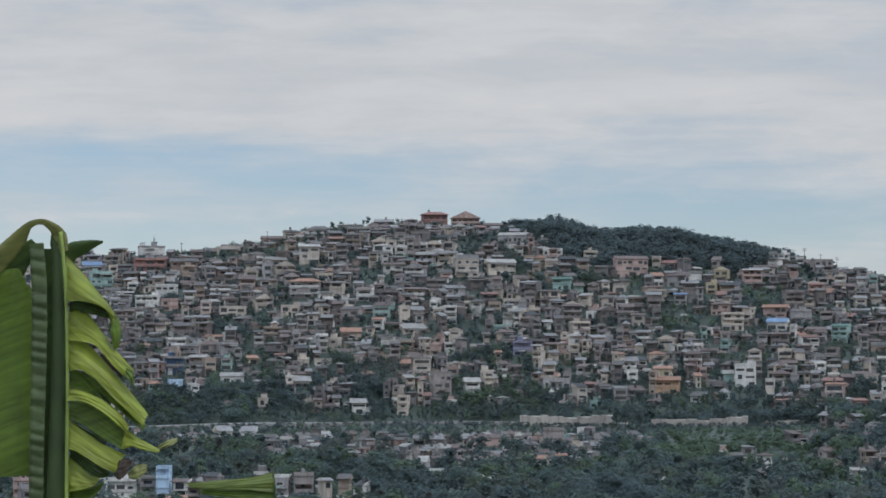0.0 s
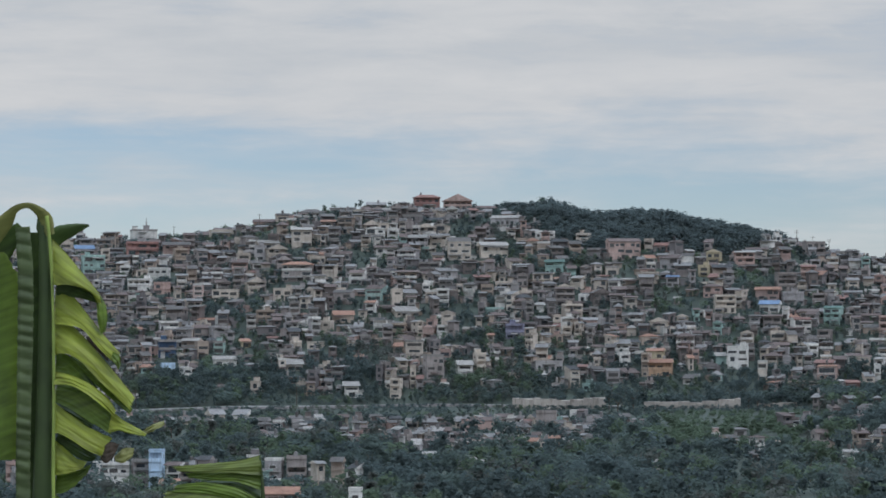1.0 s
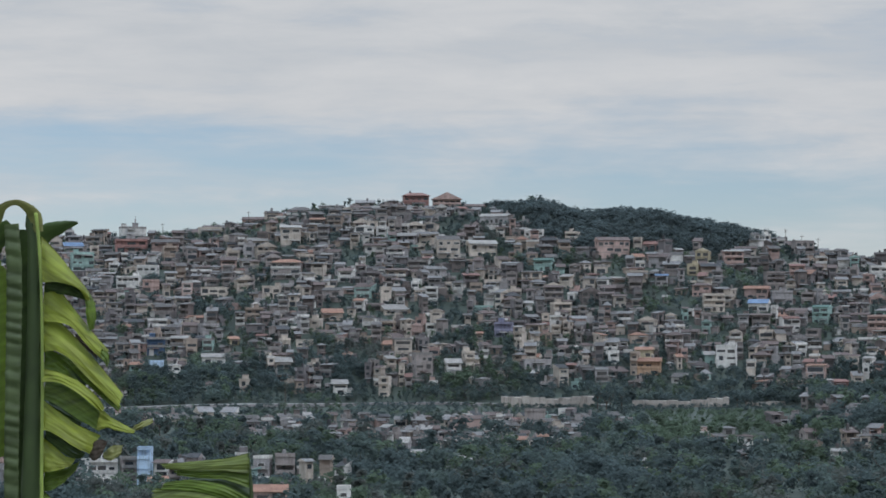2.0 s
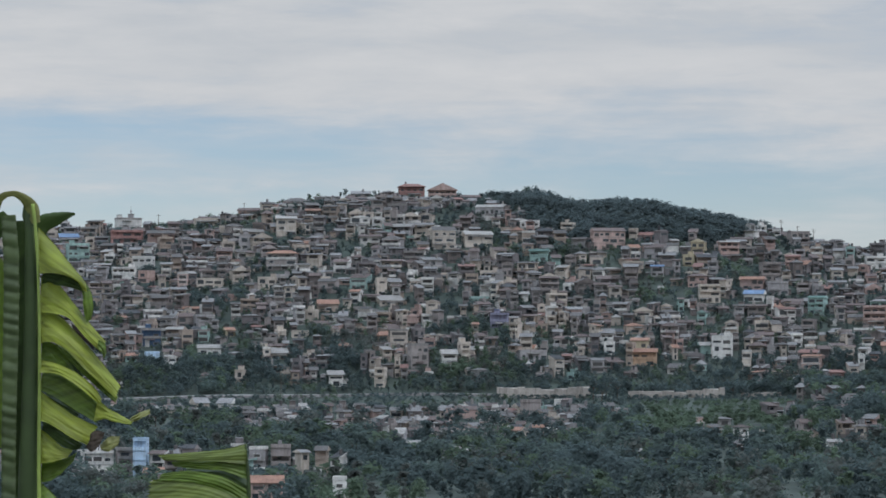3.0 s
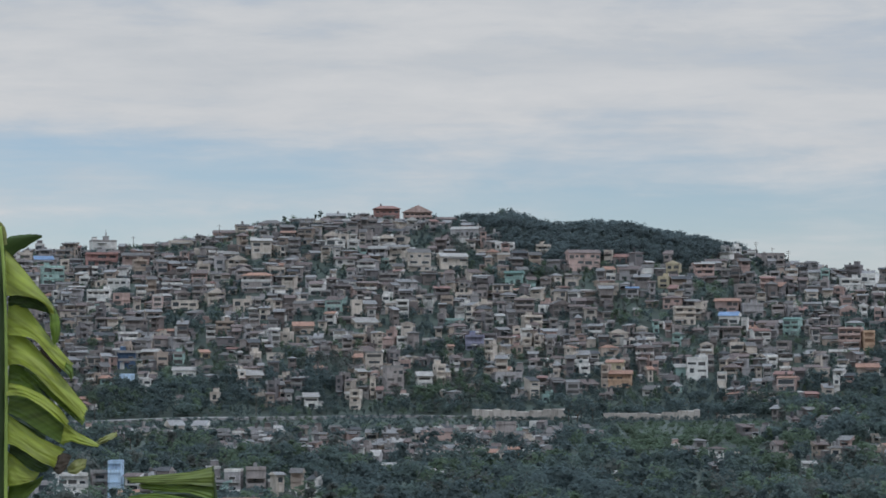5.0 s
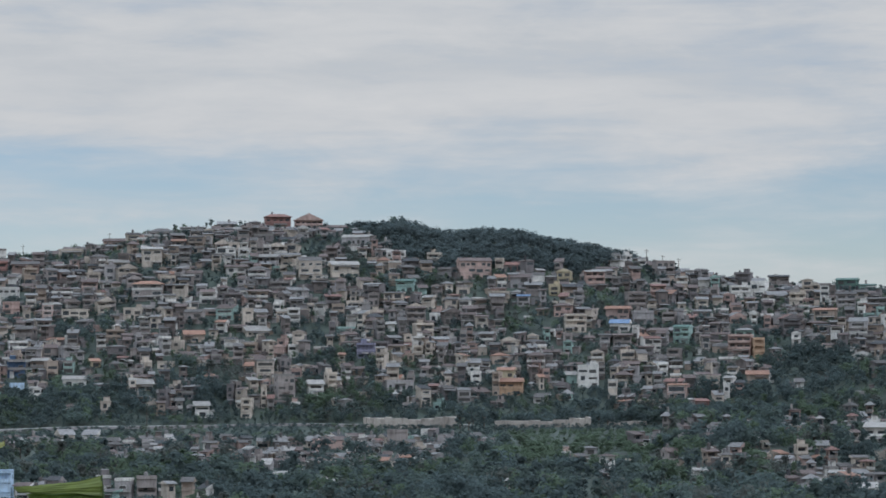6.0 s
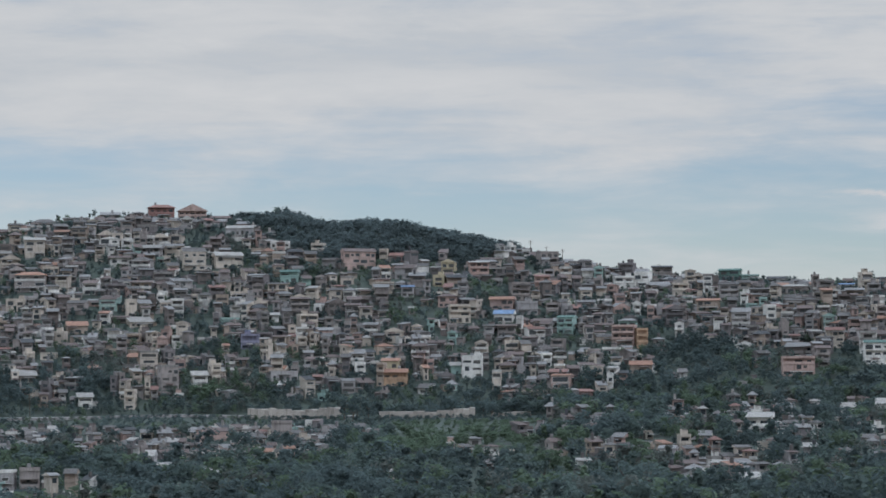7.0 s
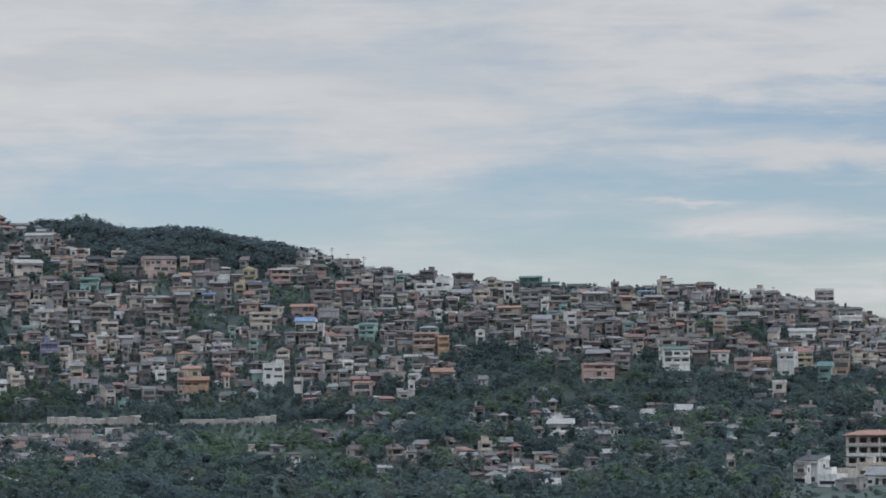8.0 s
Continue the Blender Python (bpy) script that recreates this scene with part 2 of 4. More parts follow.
def ground(x, y):
    """The height of the land: a near slope, a valley, and the settled hill beyond."""
    a, r = math.degrees(math.atan2(x, y)), math.hypot(x, y)
    far = reach(a)
    top = math.tan(math.radians(float(np.interp(a, RIDGE_A, RIDGE_E)))) * far
    foot = float(np.interp(a, [-14, 4, 8, 17], [-12, -11.5, -9, -5]))
    low = float(np.interp(a, [-14, 3, 10, 17], [-33, -34, -30, -24]))
    if abs(a) > 60:
        top, foot, low = -20.0, -24.0, -30.0
    z = float(np.interp(r, [0, 3, 12, 60, 200, 500, 900, 1060, 1180, 1196, far - 40, far, far + 80, far + 600, 5200],
                        [-1.6, -1.9, -3.0, -14, -36, -40, low, low * 0.45 + foot * 0.55, foot - 0.4, foot, top - 5, top, top - 6, -30, -60]))
    if r > 300:
        z += 0.8 * math.sin(x * 0.021 + 1.3) * math.sin(y * 0.017) + 0.5 * math.sin(x * 0.053 + y * 0.031) * math.sin(y * 0.047 - x * 0.02)
    return z


def build_ground():
    angles = sorted(set([round(-180 + 6 * i, 2) for i in range(61)] + [round(-16 + 0.25 * i, 2) for i in range(153)]))
    ranges = [0.02, 1.5, 3, 6, 12, 25, 40, 60, 100, 150, 200, 300, 400] + [500, 600, 700, 800] + [850 + 12 * i for i in range(65)] + [1700, 1900, 2200, 3000, 4900]
    angles = angles[:-1] if angles[-1] == 180 else angles
    me = Mesh()
    k = len(ranges)
    pts = [(r * math.sin(radians(a)), r * math.cos(radians(a))) for a in angles for r in ranges]
    pts = [(x, y, ground(x, y)) for x, y in pts]
    n = len(angles)
    faces = [(i * k + j, i * k + j + 1, ((i + 1) % n) * k + j + 1, ((i + 1) % n) * k + j) for i in range(n) for j in range(k - 1)]
    me.poly(pts, faces, "soil")
    tagged(new("ground", me.data("ground", True)), "grassy and earthy hillside land with a valley", "ground", kind="structure")


build_ground()

# ---- houses ----
WALLS = ["bare"] * 11 + ["block"] * 7 + ["grey"] * 8 + ["white"] * 6 + ["cream"] * 11 + ["tan"] * 6 + ["pink"] * 4 + ["brown"] * 5 + ["mint"]
ROOFS = ["zinc"] * 8 + ["dull"] * 8 + ["rust"] * 8 + ["dark"] * 2 + ["light"] * 2 + ["red", "dull", "zinc", "rust", "orange"]


def extrude(m, profile, x0, x1, names, side):
    """A closed outline in y and z, drawn out along x; names: the material of each strip."""
    k = len(profile)
    pts = [(x0, y, z) for y, z in profile] + [(x1, y, z) for y, z in profile]
    base = len(m.v)
    m.v += pts
    for i in range(k):
        j = (i + 1) % k
        m.f.append([base + i, base + k + i, base + k + j, base + j]); m.m.append(m.slot(names[i]))
    m.f.append([base + i for i in range(k)]); m.m.append(m.slot(side))
    m.f.append([base + k + i for i in reversed(range(k))]); m.m.append(m.slot(side))


def pane_in_frame(m, g, o, ax, ay, w, h, wl, glass):
    """A window: a frame that stands proud and a pane set back in it. o: lower corner, ax: along, ay: outwards."""
    def at(u, v, d):
        return (o[0] + ax[0] * u + ay[0] * d, o[1] + ax[1] * u + ay[1] * d, o[2] + v)
    e = 0.1
    ring = []
    for q, d in ((-e, -0.02), (-e, 0.07), (0.0, 0.07), (0.0, 0.005)):
        ring += [at(q, q, d), at(w - q, q, d), at(w - q, h - q, d), at(q, h - q, d)]
    k = len(m.v)
    m.v += ring
    for a in range(3):
        for i in range(4):
            j = (i + 1) % 4
            m.f.append([k + 4 * a + i, k + 4 * a + j, k + 4 * a + 4 + j, k + 4 * a + 4 + i]); m.m.append(m.slot(wl))
    g.poly([at(0, 0, 0.004), at(w, 0, 0.004), at(w, h, 0.004), at(0, h, 0.004), at(0, 0, 0.03), at(w, 0, 0.03), at(w, h, 0.03), at(0, h, 0.03)],
           [(0, 3, 2, 1), (4, 5, 6, 7), (0, 1, 5, 4), (1, 2, 6, 5), (2, 3, 7, 6), (3, 0, 4, 7)], glass)


def ring_wall(m, x0, x1, y0, y1, z0, z1, t, name):
    out = [(x0, y0), (x1, y0), (x1, y1), (x0, y1)]
    inn = [(x0 + t, y0 + t), (x1 - t, y0 + t), (x1 - t, y1 - t), (x0 + t, y1 - t)]
    p = [(x, y, z0) for x, y in out] + [(x, y, z1) for x, y in out] + [(x, y, z1) for x, y in inn] + [(x, y, z0) for x, y in inn]
    f = []
    for a in range(4):
        for i in range(4):
            j, b = (i + 1) % 4, (a + 1) % 4
            f.append((4 * a + i, 4 * a + j, 4 * b + j, 4 * b + i))
    m.poly(p, f, name)


def facade(w, d, n, wall, roof, shape, rng, h=2.75, plain=False):
    """A house in pieces: name and mesh of each, with its foot at the origin and its front towards -y."""
    out = []
    wl, rf = "paint_" + wall, "sheet_" + roof
    trim = rng.choice([wl, wl, wl, wl, "concrete", "paint_white"])
    x0, x1 = -w / 2, w / 2
    lip = rng.choice([-0.02, -0.08, -0.14, -0.3])
    setb = [0.0] + [rng.choice([0.0, 0.0, 1.0, 1.3]) for _ in range(n - 1)]
    prof, names = [(0.12, -5.0)], ["concrete"]
    for i in range(n):
        zt = (i + 1) * h
        if i == 0:
            prof.append((0.12, 0.0)); names.append("concrete")
        prof += [(setb[i], i * h + (0.0 if i else 0.004)), (setb[i], zt - 0.16), (lip, zt - 0.16), (lip, zt)]
        names += [wl, trim, trim, trim]
    prof += [(d, n * h), (d, -5.0)]
    names += [wl, wl]
    body = Mesh()
    extrude(body, prof, x0, x1, names, wl)
    out.append(("wall", body))
    for i in range(n):
        z = i * h
        if setb[i] > 0:
            b = Mesh()
            t, ya, yb = 0.12, -0.28, setb[i] - 0.01
            u = [(x0 - 0.02, ya), (x1 + 0.02, ya), (x1 + 0.02, yb), (x1 - t, yb), (x1 - t, ya + t), (x0 + t, ya + t), (x0 + t, yb), (x0 - 0.02, yb)]
            k = len(u)
            b.poly([(x, y, z + 0.006) for x, y in u] + [(x, y, z + 0.9) for x, y in u],
                   [(i2, (i2 + 1) % k, k + (i2 + 1) % k, k + i2) for i2 in range(k)] + [tuple(range(k, 2 * k)), tuple(reversed(range(k)))], trim)
            out.append(("balcony", b))
            for cx in (x0 + 0.12, x1 - 0.12):
                q = Mesh()
                q.box(cx - 0.1, cx + 0.1, -0.26, -0.06, z + 0.904, z + h - 0.184, wl)
                out.append(("post", q))
        k = max(1, int(w / rng.uniform(2.2, 4.2)))
        pitch = w / k
        blank = 1.0 if plain else rng.choice([0.05, 0.15, 0.4])
        for j in range(k):
            ww, wh = pitch * rng.uniform(0.4, 0.9), rng.choice([0.9, 1.1, 1.4, 1.8])
            if rng.random() < blank:
                continue
            g, p = Mesh(), Mesh()
            cx, zs = x0 + (j + 0.5) * pitch, z + (0.75 if wh < 1.4 else 0.35)
            # half the panes are solid dark sheets, painted as unlit interiors
            pane_in_frame(g, p, (cx - ww / 2, setb[i], zs), (1, 0), (0, -1), ww, wh, trim, "opening_shade" if rng.random() < 0.5 else "pane")
            out.append(("window", g, p))
        g, p = Mesh(), Mesh()
        if rng.random() < 0.5:
            pane_in_frame(g, p, (x1, d * 0.45, z + 0.9), (0, 1), (1, 0), 1.2, 1.1, wl, "pane")
        else:
            pane_in_frame(g, p, (x0, d * 0.65, z + 0.9), (0, -1), (-1, 0), 1.2, 1.1, wl, "pane")
        out.append(("window", g, p))
    r = Mesh()
    z, e = n * h + 0.004, rng.uniform(0.2, 0.85)
    rise = rng.uniform(0.12, 0.34)
    if shape == "gable":
        m, zr = d / 2, z + 0.1 + (d / 2 + e) * rise * 1.4
        extrude(r, [(-e, z), (-e, z + 0.12), (m, zr), (d + e, z + 0.12), (d + e, z)], x0 - e * 0.7, x1 + e * 0.7, [rf, rf, rf, rf, wl], wl)
    elif shape == "end":
        zr = z + 0.1 + (w / 2 + e) * rise * 1.5
        a = Mesh()
        extrude(a, [(x0 - e, z), (x0 - e, z + 0.12), (0, zr), (x1 + e, z + 0.12), (x1 + e, z)], -e * 0.6, d + e, [rf, rf, rf, rf, wl], wl)
        r.join(a, Matrix(((0, 1, 0, 0), (1, 0, 0, 0), (0, 0, 1, 0), (0, 0, 0, 1))))
    elif shape == "shed":
        extrude(r, [(-e - 0.2, z), (-e - 0.2, z + 0.14), (d + e, z + 0.2 + d * rise), (d + e, z)], x0 - e, x1 + e, [rf, rf, rf, wl], wl)
    elif shape == "hip":
        zr, k = z + 0.1 + (d / 2 + e) * rise * 1.5, min(w, d) * 0.42
        p = [(x0 - e, -e, z), (x1 + e, -e, z), (x1 + e, d + e, z), (x0 - e, d + e, z)]
        p += [(a, b, c + 0.15) for a, b, c in p] + [(x0 + k, d / 2, zr), (x1 - k, d / 2, zr)]
        r.poly(p, [(4, 5, 9, 8), (5, 6, 9), (6, 7, 8, 9), (7, 4, 8), (0, 3, 2, 1), (0, 1, 5, 4), (1, 2, 6, 5), (2, 3, 7, 6), (3, 0, 4, 7)], rf)
    else:
        ring_wall(r, x0 - 0.06, x1 + 0.06, -0.13, d, z, z + 0.8, 0.14, trim)
        if not plain and rng.random() < 0.45:
            bx, s = rng.uniform(x0 + 1.3, x1 - 1.3), Mesh()
            extrude(s, [(d * 0.45, z), (d * 0.45, z + 2.2), (d * 0.4, z + 2.2), (d * 0.4, z + 2.34), (d * 0.9, z + 2.5), (d * 0.9, z)], bx - 1.1, bx + 1.1, [wl, rf, rf, rf, wl, wl], wl)
            out.append(("stair_room", s))
    out.append(("roof" if shape != "flat" else "parapet", r))
    if not plain and rng.random() < 0.55:   # a sheet awning over the lowest or second floor
        q, zz = Mesh(), h * rng.choice([1, 1, n]) - 0.35
        xa = rng.uniform(x0, x0 + w * 0.5); xb = rng.uniform(xa + w * 0.3, x1 + 0.6)
        k = rng.uniform(1.0, 1.9)
        q.slab((xa, -0.15 - k, zz - 0.35), (xb, -0.15 - k, zz - 0.35 + rng.uniform(-0.1, 0.1)), (xb, -0.15, zz), (xa, -0.15, zz), 0.06, "sheet_" + rng.choice(["dull", "rust", "zinc", "light", "zinc"]))
        out.append(("awning", q))
    if not plain and rng.random() < 0.45:  # a lean-to on one flank
        q, side, k, zt = Mesh(), rng.choice([-1, 1]), rng.uniform(1.4, 3.0), h * rng.uniform(0.75, 1.2)
        xa, xb = (x1 + 0.01, x1 + k) if side > 0 else (x0 - k, x0 - 0.01)
        y0 = rng.uniform(-0.8, 1.5)
        wall2 = "paint_" + rng.choice(["bare", "block", "grey", "brown", "white", "tan"])
        extrude(q, [(y0, -4.0), (y0, zt), (y0 - 0.5, zt), (y0 - 0.5, zt + 0.1), (d * 0.9, zt + 0.7), (d * 0.9, -4.0)], xa, xb,
                [wall2, "sheet_dull", "sheet_dull", "sheet_" + rng.choice(["rust", "zinc", "light", "dull"]), wall2, wall2], wall2)
        out.append(("lean_to", q))
    if not plain and rng.random() < 0.22:  # a water tank on the roof
        q, k, cx, cy, tz = Mesh(), 8, rng.uniform(x0 + 0.9, x1 - 0.9), d * 0.55, n * h + (0.0 if shape == "flat" else 0.6)
        rr, tall = rng.uniform(0.45, 0.65), rng.uniform(1.6, 2.3)
        ring = [(cx + rr * math.cos(6.2832 * i / k), cy + rr * math.sin(6.2832 * i / k)) for i in range(k)]
        q.poly([(x, y, tz) for x, y in ring] + [(x, y, tz + tall) for x, y in ring] + [(cx, cy, tz + tall + 0.25)],
               [(i, (i + 1) % k, k + (i + 1) % k, k + i) for i in range(k)] + [(k + i, k + (i + 1) % k, 2 * k) for i in range(k)], rng.choice(["sheet_light", "sheet_dark", "sheet_dull", "sheet_zinc"]))
        out.append(("water_tank", q))
    return out


COLOUR = dict(bare="bare cement", block="raw hollow-block", grey="grey painted", white="white painted", cream="cream painted", tan="tan painted",
              pink="faded pink painted", brown="weathered brown", brick="brick-red painted", orange="orange painted", yellow="yellow painted",
              mint="mint green painted", blue="deep blue painted", sky="light blue painted", lilac="greyish lilac painted", green="dark green painted")
SHEET = dict(zinc="grey metal", dull="dull grey metal", rust="rusty metal", red="red metal", green="green metal", blue="blue metal",
             light="pale metal", orange="orange metal", dark="dark metal")
SHAPE = dict(gable="gable roof", end="gable-end roof", shed="single-pitch roof", hip="hipped roof", flat="flat roof deck")
TAKEN = []


def house(x, y, w, n, wall, roof="dull", shape="gable", turn=None, d=None, h=2.75, group="houses on the hillside", kind="house", plain=False):
    rng = random.Random(int(x * 31 + y * 17))
    d = d or rng.uniform(6.0, 8.5)
    turn = rng.uniform(-14, 14) if turn is None else turn
    TAKEN.append((x, y, w))
    bearing = math.degrees(math.atan2(x, y))
    thing = new(kind)
    thing.matrix_basis = pose(x, y, ground(x, y), 0, 0, turn - bearing)
    floors = {1: "one-storey", 2: "two-storey", 3: "three-storey", 4: "four-storey", 5: "five-storey"}.get(n, "tall")
    top = "flat concrete roof" if shape == "flat" else SHEET[roof] + " " + SHAPE[shape]
    tagged(thing, f"{COLOUR[wall]} {floors} {kind} with {top}", kind, group)
    for nm, m, *pane in facade(w, d, n, wall, roof, shape, rng, h, plain):
        piece = part(nm, m, thing)
        for p in pane:
            part("pane", p, piece)
    return thing


house(-4, 1492, 12.3, 2, "brick", "red", "hip", 6, h=2.96)
house(11, 1496, 13.5, 2, "pink", "red", "end", h=2.42)
house(25, 1495, 11.5, 1, "brown", "rust", "gable", h=2.30)
house(-61, 1490, 12.4, 1, "grey", "dull", "hip", h=2.30)
house(-46, 1488, 11.5, 1, "grey", "dull", "gable", h=2.53)
house(-29, 1493, 9.0, 1, "bare", "zinc", "shed", h=2.30)
house(-84, 1490, 10.2, 1, "pink", "rust", "gable", h=2.84)
house(-62, 1417, 9.1, 3, "cream", "light", "gable", h=2.70)
house(-103, 1468, 11.9, 1, "cream", "light", "flat", h=3.40)
house(-142, 1493, 12.1, 2, "white", "dull", "flat", h=2.93)
house(-138, 1439, 14.9, 2, "brick", "rust", "flat", h=2.81)
house(-122, 1437, 12.4, 2, "pink", "dull", "gable", h=2.30)
house(-118, 1418, 5.9, 2, "tan", "dull", "flat", h=3.40)
house(-81, 1409, 5.1, 2, "grey", "dull", "flat", h=3.25)
house(-62, 1363, 13.5, 3, "bare", "orange", "hip", h=2.51)
house(-20, 1420, 5.1, 2, "white", "light", "flat", h=2.36)
house(11, 1393, 10.7, 3, "cream", "dull", "gable", h=2.90)
house(27, 1397, 12.8, 2, "cream", "light", "gable", h=2.82)
house(33, 1451, 13.9, 1, "grey", "light", "gable", h=3.23)
house(53, 1368, 8.0, 2, "mint", "green", "gable", h=2.30)
house(79, 1365, 5.9, 1, "cream", "dull", "flat", h=3.40)
house(68, 1416, 5.7, 2, "cream", "dull", "flat", h=2.30)
house(86, 1385, 14.5, 3, "pink", "rust", "gable", h=2.72)
house(97, 1391, 3.7, 2, "cream", "light", "flat", h=2.82)
house(104, 1391, 8.9, 1, "brick", "red", "gable", h=2.79)
house(125, 1374, 6.2, 2, "yellow", "light", "end", h=2.67)
house(119, 1354, 5.1, 2, "yellow", "dull", "flat", h=2.30)
house(104, 1339, 5.6, 2, "grey", "blue", "gable", h=2.30)
house(124, 1306, 9.0, 3, "cream", "light", "flat", h=2.40)
house(144, 1326, 10.2, 2, "pink", "orange", "gable", h=2.30)
house(143, 1310, 8.1, 1, "white", "blue", "gable", h=3.40)
house(155, 1321, 8.9, 2, "grey", "light", "flat", h=2.67)
house(166, 1323, 5.5, 2, "bare", "light", "flat", h=2.31)
house(168, 1296, 6.8, 3, "mint", "green", "gable", h=2.37)
house(82, 1278, 3.8, 1, "cream", "light", "hip", h=3.40)
house(89, 1266, 7.3, 1, "tan", "orange", "hip", h=3.40)
house(84, 1227, 2.7, 3, "tan", "dull", "flat", h=2.99)
house(90, 1227, 9.6, 2, "orange", "orange", "gable", h=2.7)
house(89, 1240, 6.8, 2, "yellow", "orange", "gable", h=3.0)
house(77, 1242, 4.4, 2, "white", "dull", "flat", h=2.49)
house(122, 1235, 8.1, 3, "white", "light", "flat", h=2.95)
house(116, 1241, 4.2, 1, "mint", "light", "gable", h=3.40)
house(156, 1219, 7.7, 2, "pink", "orange", "gable", h=2.72)
house(164, 1201, 5.6, 1, "brick", "red", "shed", h=3.40)
house(28, 1322, 4.2, 2, "white", "light", "flat", 4, h=2.30, plain=True)
house(45, 1312, 2.9, 1, "white", "light", "shed", 4, h=3.11, plain=True)
house(64, 1330, 3.5, 1, "white", "light", "flat", h=2.90)
house(-12, 1309, 10.0, 1, "cream", "light", "shed", h=2.30)
house(-111, 1266, 7.4, 2, "blue", "blue", "flat", 5, h=3.4)
house(-109, 1248, 5.6, 1, "sky", "dull", "flat", 5, h=2.4, plain=True)
house(-90, 1269, 4.3, 2, "mint", "dull", "flat", h=2.30)
house(-96, 1263, 4.5, 2, "tan", "dull", "flat", h=3.35)
house(-79, 1274, 4.1, 1, "yellow", "orange", "gable", h=2.65)
house(-86, 1250, 9.5, 1, "white", "light", "gable", h=3.03)
house(-57, 1265, 3.3, 1, "cream", "light", "flat", h=3.40)
house(-62, 1239, 3.0, 2, "cream", "zinc", "flat", h=2.56)
house(-57, 1240, 6.2, 1, "cream", "light", "shed", h=2.63)
house(-33, 1207, 5.4, 2, "white", "light", "shed", h=2.30)
house(-16, 1205, 4.0, 3, "cream", "zinc", "flat", h=2.48)
house(-13, 1235, 3.4, 2, "cream", "light", "shed", h=2.45)
house(12, 1229, 5.9, 2, "white", "light", "gable", h=2.38)
house(-0, 1227, 7.0, 3, "bare", "dull", "flat", h=3.06)
house(46, 1236, 11.0, 1, "grey", "light", "flat", h=3.40)
house(33, 1279, 7.4, 2, "lilac", "blue", "flat", h=2.91)
house(-39, 1301, 8.7, 1, "tan", "orange", "gable", h=3.40)
house(-93, 1348, 11.3, 2, "cream", "light", "flat", h=2.30)
house(-122, 1363, 7.4, 2, "pink", "rust", "flat", h=2.38)
house(-133, 1369, 10.3, 2, "white", "dull", "flat", h=2.40)
house(-157, 1405, 10.1, 3, "mint", "light", "flat", h=2.61)
house(-166, 1446, 9.3, 1, "grey", "blue", "gable", h=2.71)
house(-72, 1121, 4.9, 1, "white", "zinc", "shed", h=3.07)
house(-80, 1126, 5.2, 1, "cream", "zinc", "gable", h=2.58)
house(-87, 1103, 5.2, 1, "cream", "dull", "shed", h=2.30)
house(-41, 1109, 2.6, 1, "white", "light", "shed", h=2.40)
house(-44, 1078, 4.3, 1, "grey", "light", "gable", h=2.30)
house(-20, 1051, 3.4, 1, "pink", "rust", "gable", h=2.30)
house(-7, 1029, 3.3, 1, "grey", "light", "gable", h=2.30)
house(-2, 1000, 4.6, 1, "white", "light", "gable", h=2.30)
house(16, 1101, 8.9, 1, "pink", "rust", "gable", h=3.29)
house(40, 1106, 7.3, 2, "bare", "light", "flat", h=2.98)
house(51, 1133, 2.6, 1, "white", "dull", "flat", h=2.97)
house(11, 975, 8.1, 1, "grey", "light", "shed", h=2.30)
house(68, 963, 4.5, 1, "cream", "light", "gable", h=2.30)
house(130, 957, 3.6, 1, "white", "light", "gable", h=2.30)
house(213, 1372, 6.8, 2, "white", "light", "flat", h=3.07)
house(229, 1411, 9.1, 2, "bare", "dark", "shed", h=2.82)
house(240, 1353, 3.7, 3, "white", "light", "flat", h=2.53)
house(257, 1393, 9.6, 2, "green", "green", "gable", h=2.30)
house(266, 1389, 7.7, 1, "mint", "green", "gable", h=2.85)
house(277, 1381, 8.7, 1, "grey", "dark", "gable", h=2.30)
house(276, 1337, 12.2, 1, "bare", "light", "hip", h=3.25)
house(228, 1355, 7.2, 2, "cream", "green", "flat", h=2.52)
house(234, 1320, 9.5, 2, "tan", "orange", "gable", h=2.30)
house(251, 1325, 3.1, 2, "white", "dull", "flat", h=2.47)
house(190, 1276, 9.6, 3, "pink", "rust", "flat", h=2.67)
house(197.5, 1270, 4.4, 3, "orange", "rust", "flat", 8, h=2.6, plain=True)
house(183, 1280, 7.9, 1, "tan", "dull", "gable", h=2.70)
house(251, 1208, 12.8, 3, "pink", "dull", "flat", h=2.40)
house(191, 1233, 9.0, 1, "tan", "orange", "gable", h=3.40)
house(206, 1219, 3.0, 1, "white", "dull", "shed", 4, h=3.40, plain=True)
house(284, 1228, 7.0, 3, "white", "dull", "flat", h=2.84)
house(284, 1211, 10.5, 3, "white", "green", "gable", 6, h=2.9)
house(325, 1195, 6.7, 3, "white", "light", "flat", h=2.94)
house(335, 1202, 6.5, 3, "yellow", "red", "gable", h=2.39)
house(319, 1210, 7.4, 1, "orange", "orange", "gable", h=2.80)
house(309, 1203, 6.2, 2, "pink", "rust", "gable", h=2.42)
house(380, 1329, 8.0, 3, "bare", "light", "flat", h=2.72)
house(381, 1292, 10.3, 2, "white", "dark", "shed", h=3.36)
house(347, 1191, 6.7, 3, "orange", "orange", "flat", h=2.95)
house(337, 1181, 5.2, 2, "mint", "green", "gable", h=3.06)
house(314, 1165, 5.1, 2, "cream", "light", "flat", h=3.17)
house(348, 1252, 11.1, 1, "white", "light", "gable", h=3.40)
house(314, 1260, 5.3, 3, "tan", "dull", "flat", h=2.38)
house(301, 1343, 6.7, 1, "white", "blue", "gable", h=2.47)
house(325, 1359, 10.0, 1, "bare", "dark", "gable", h=3.40)
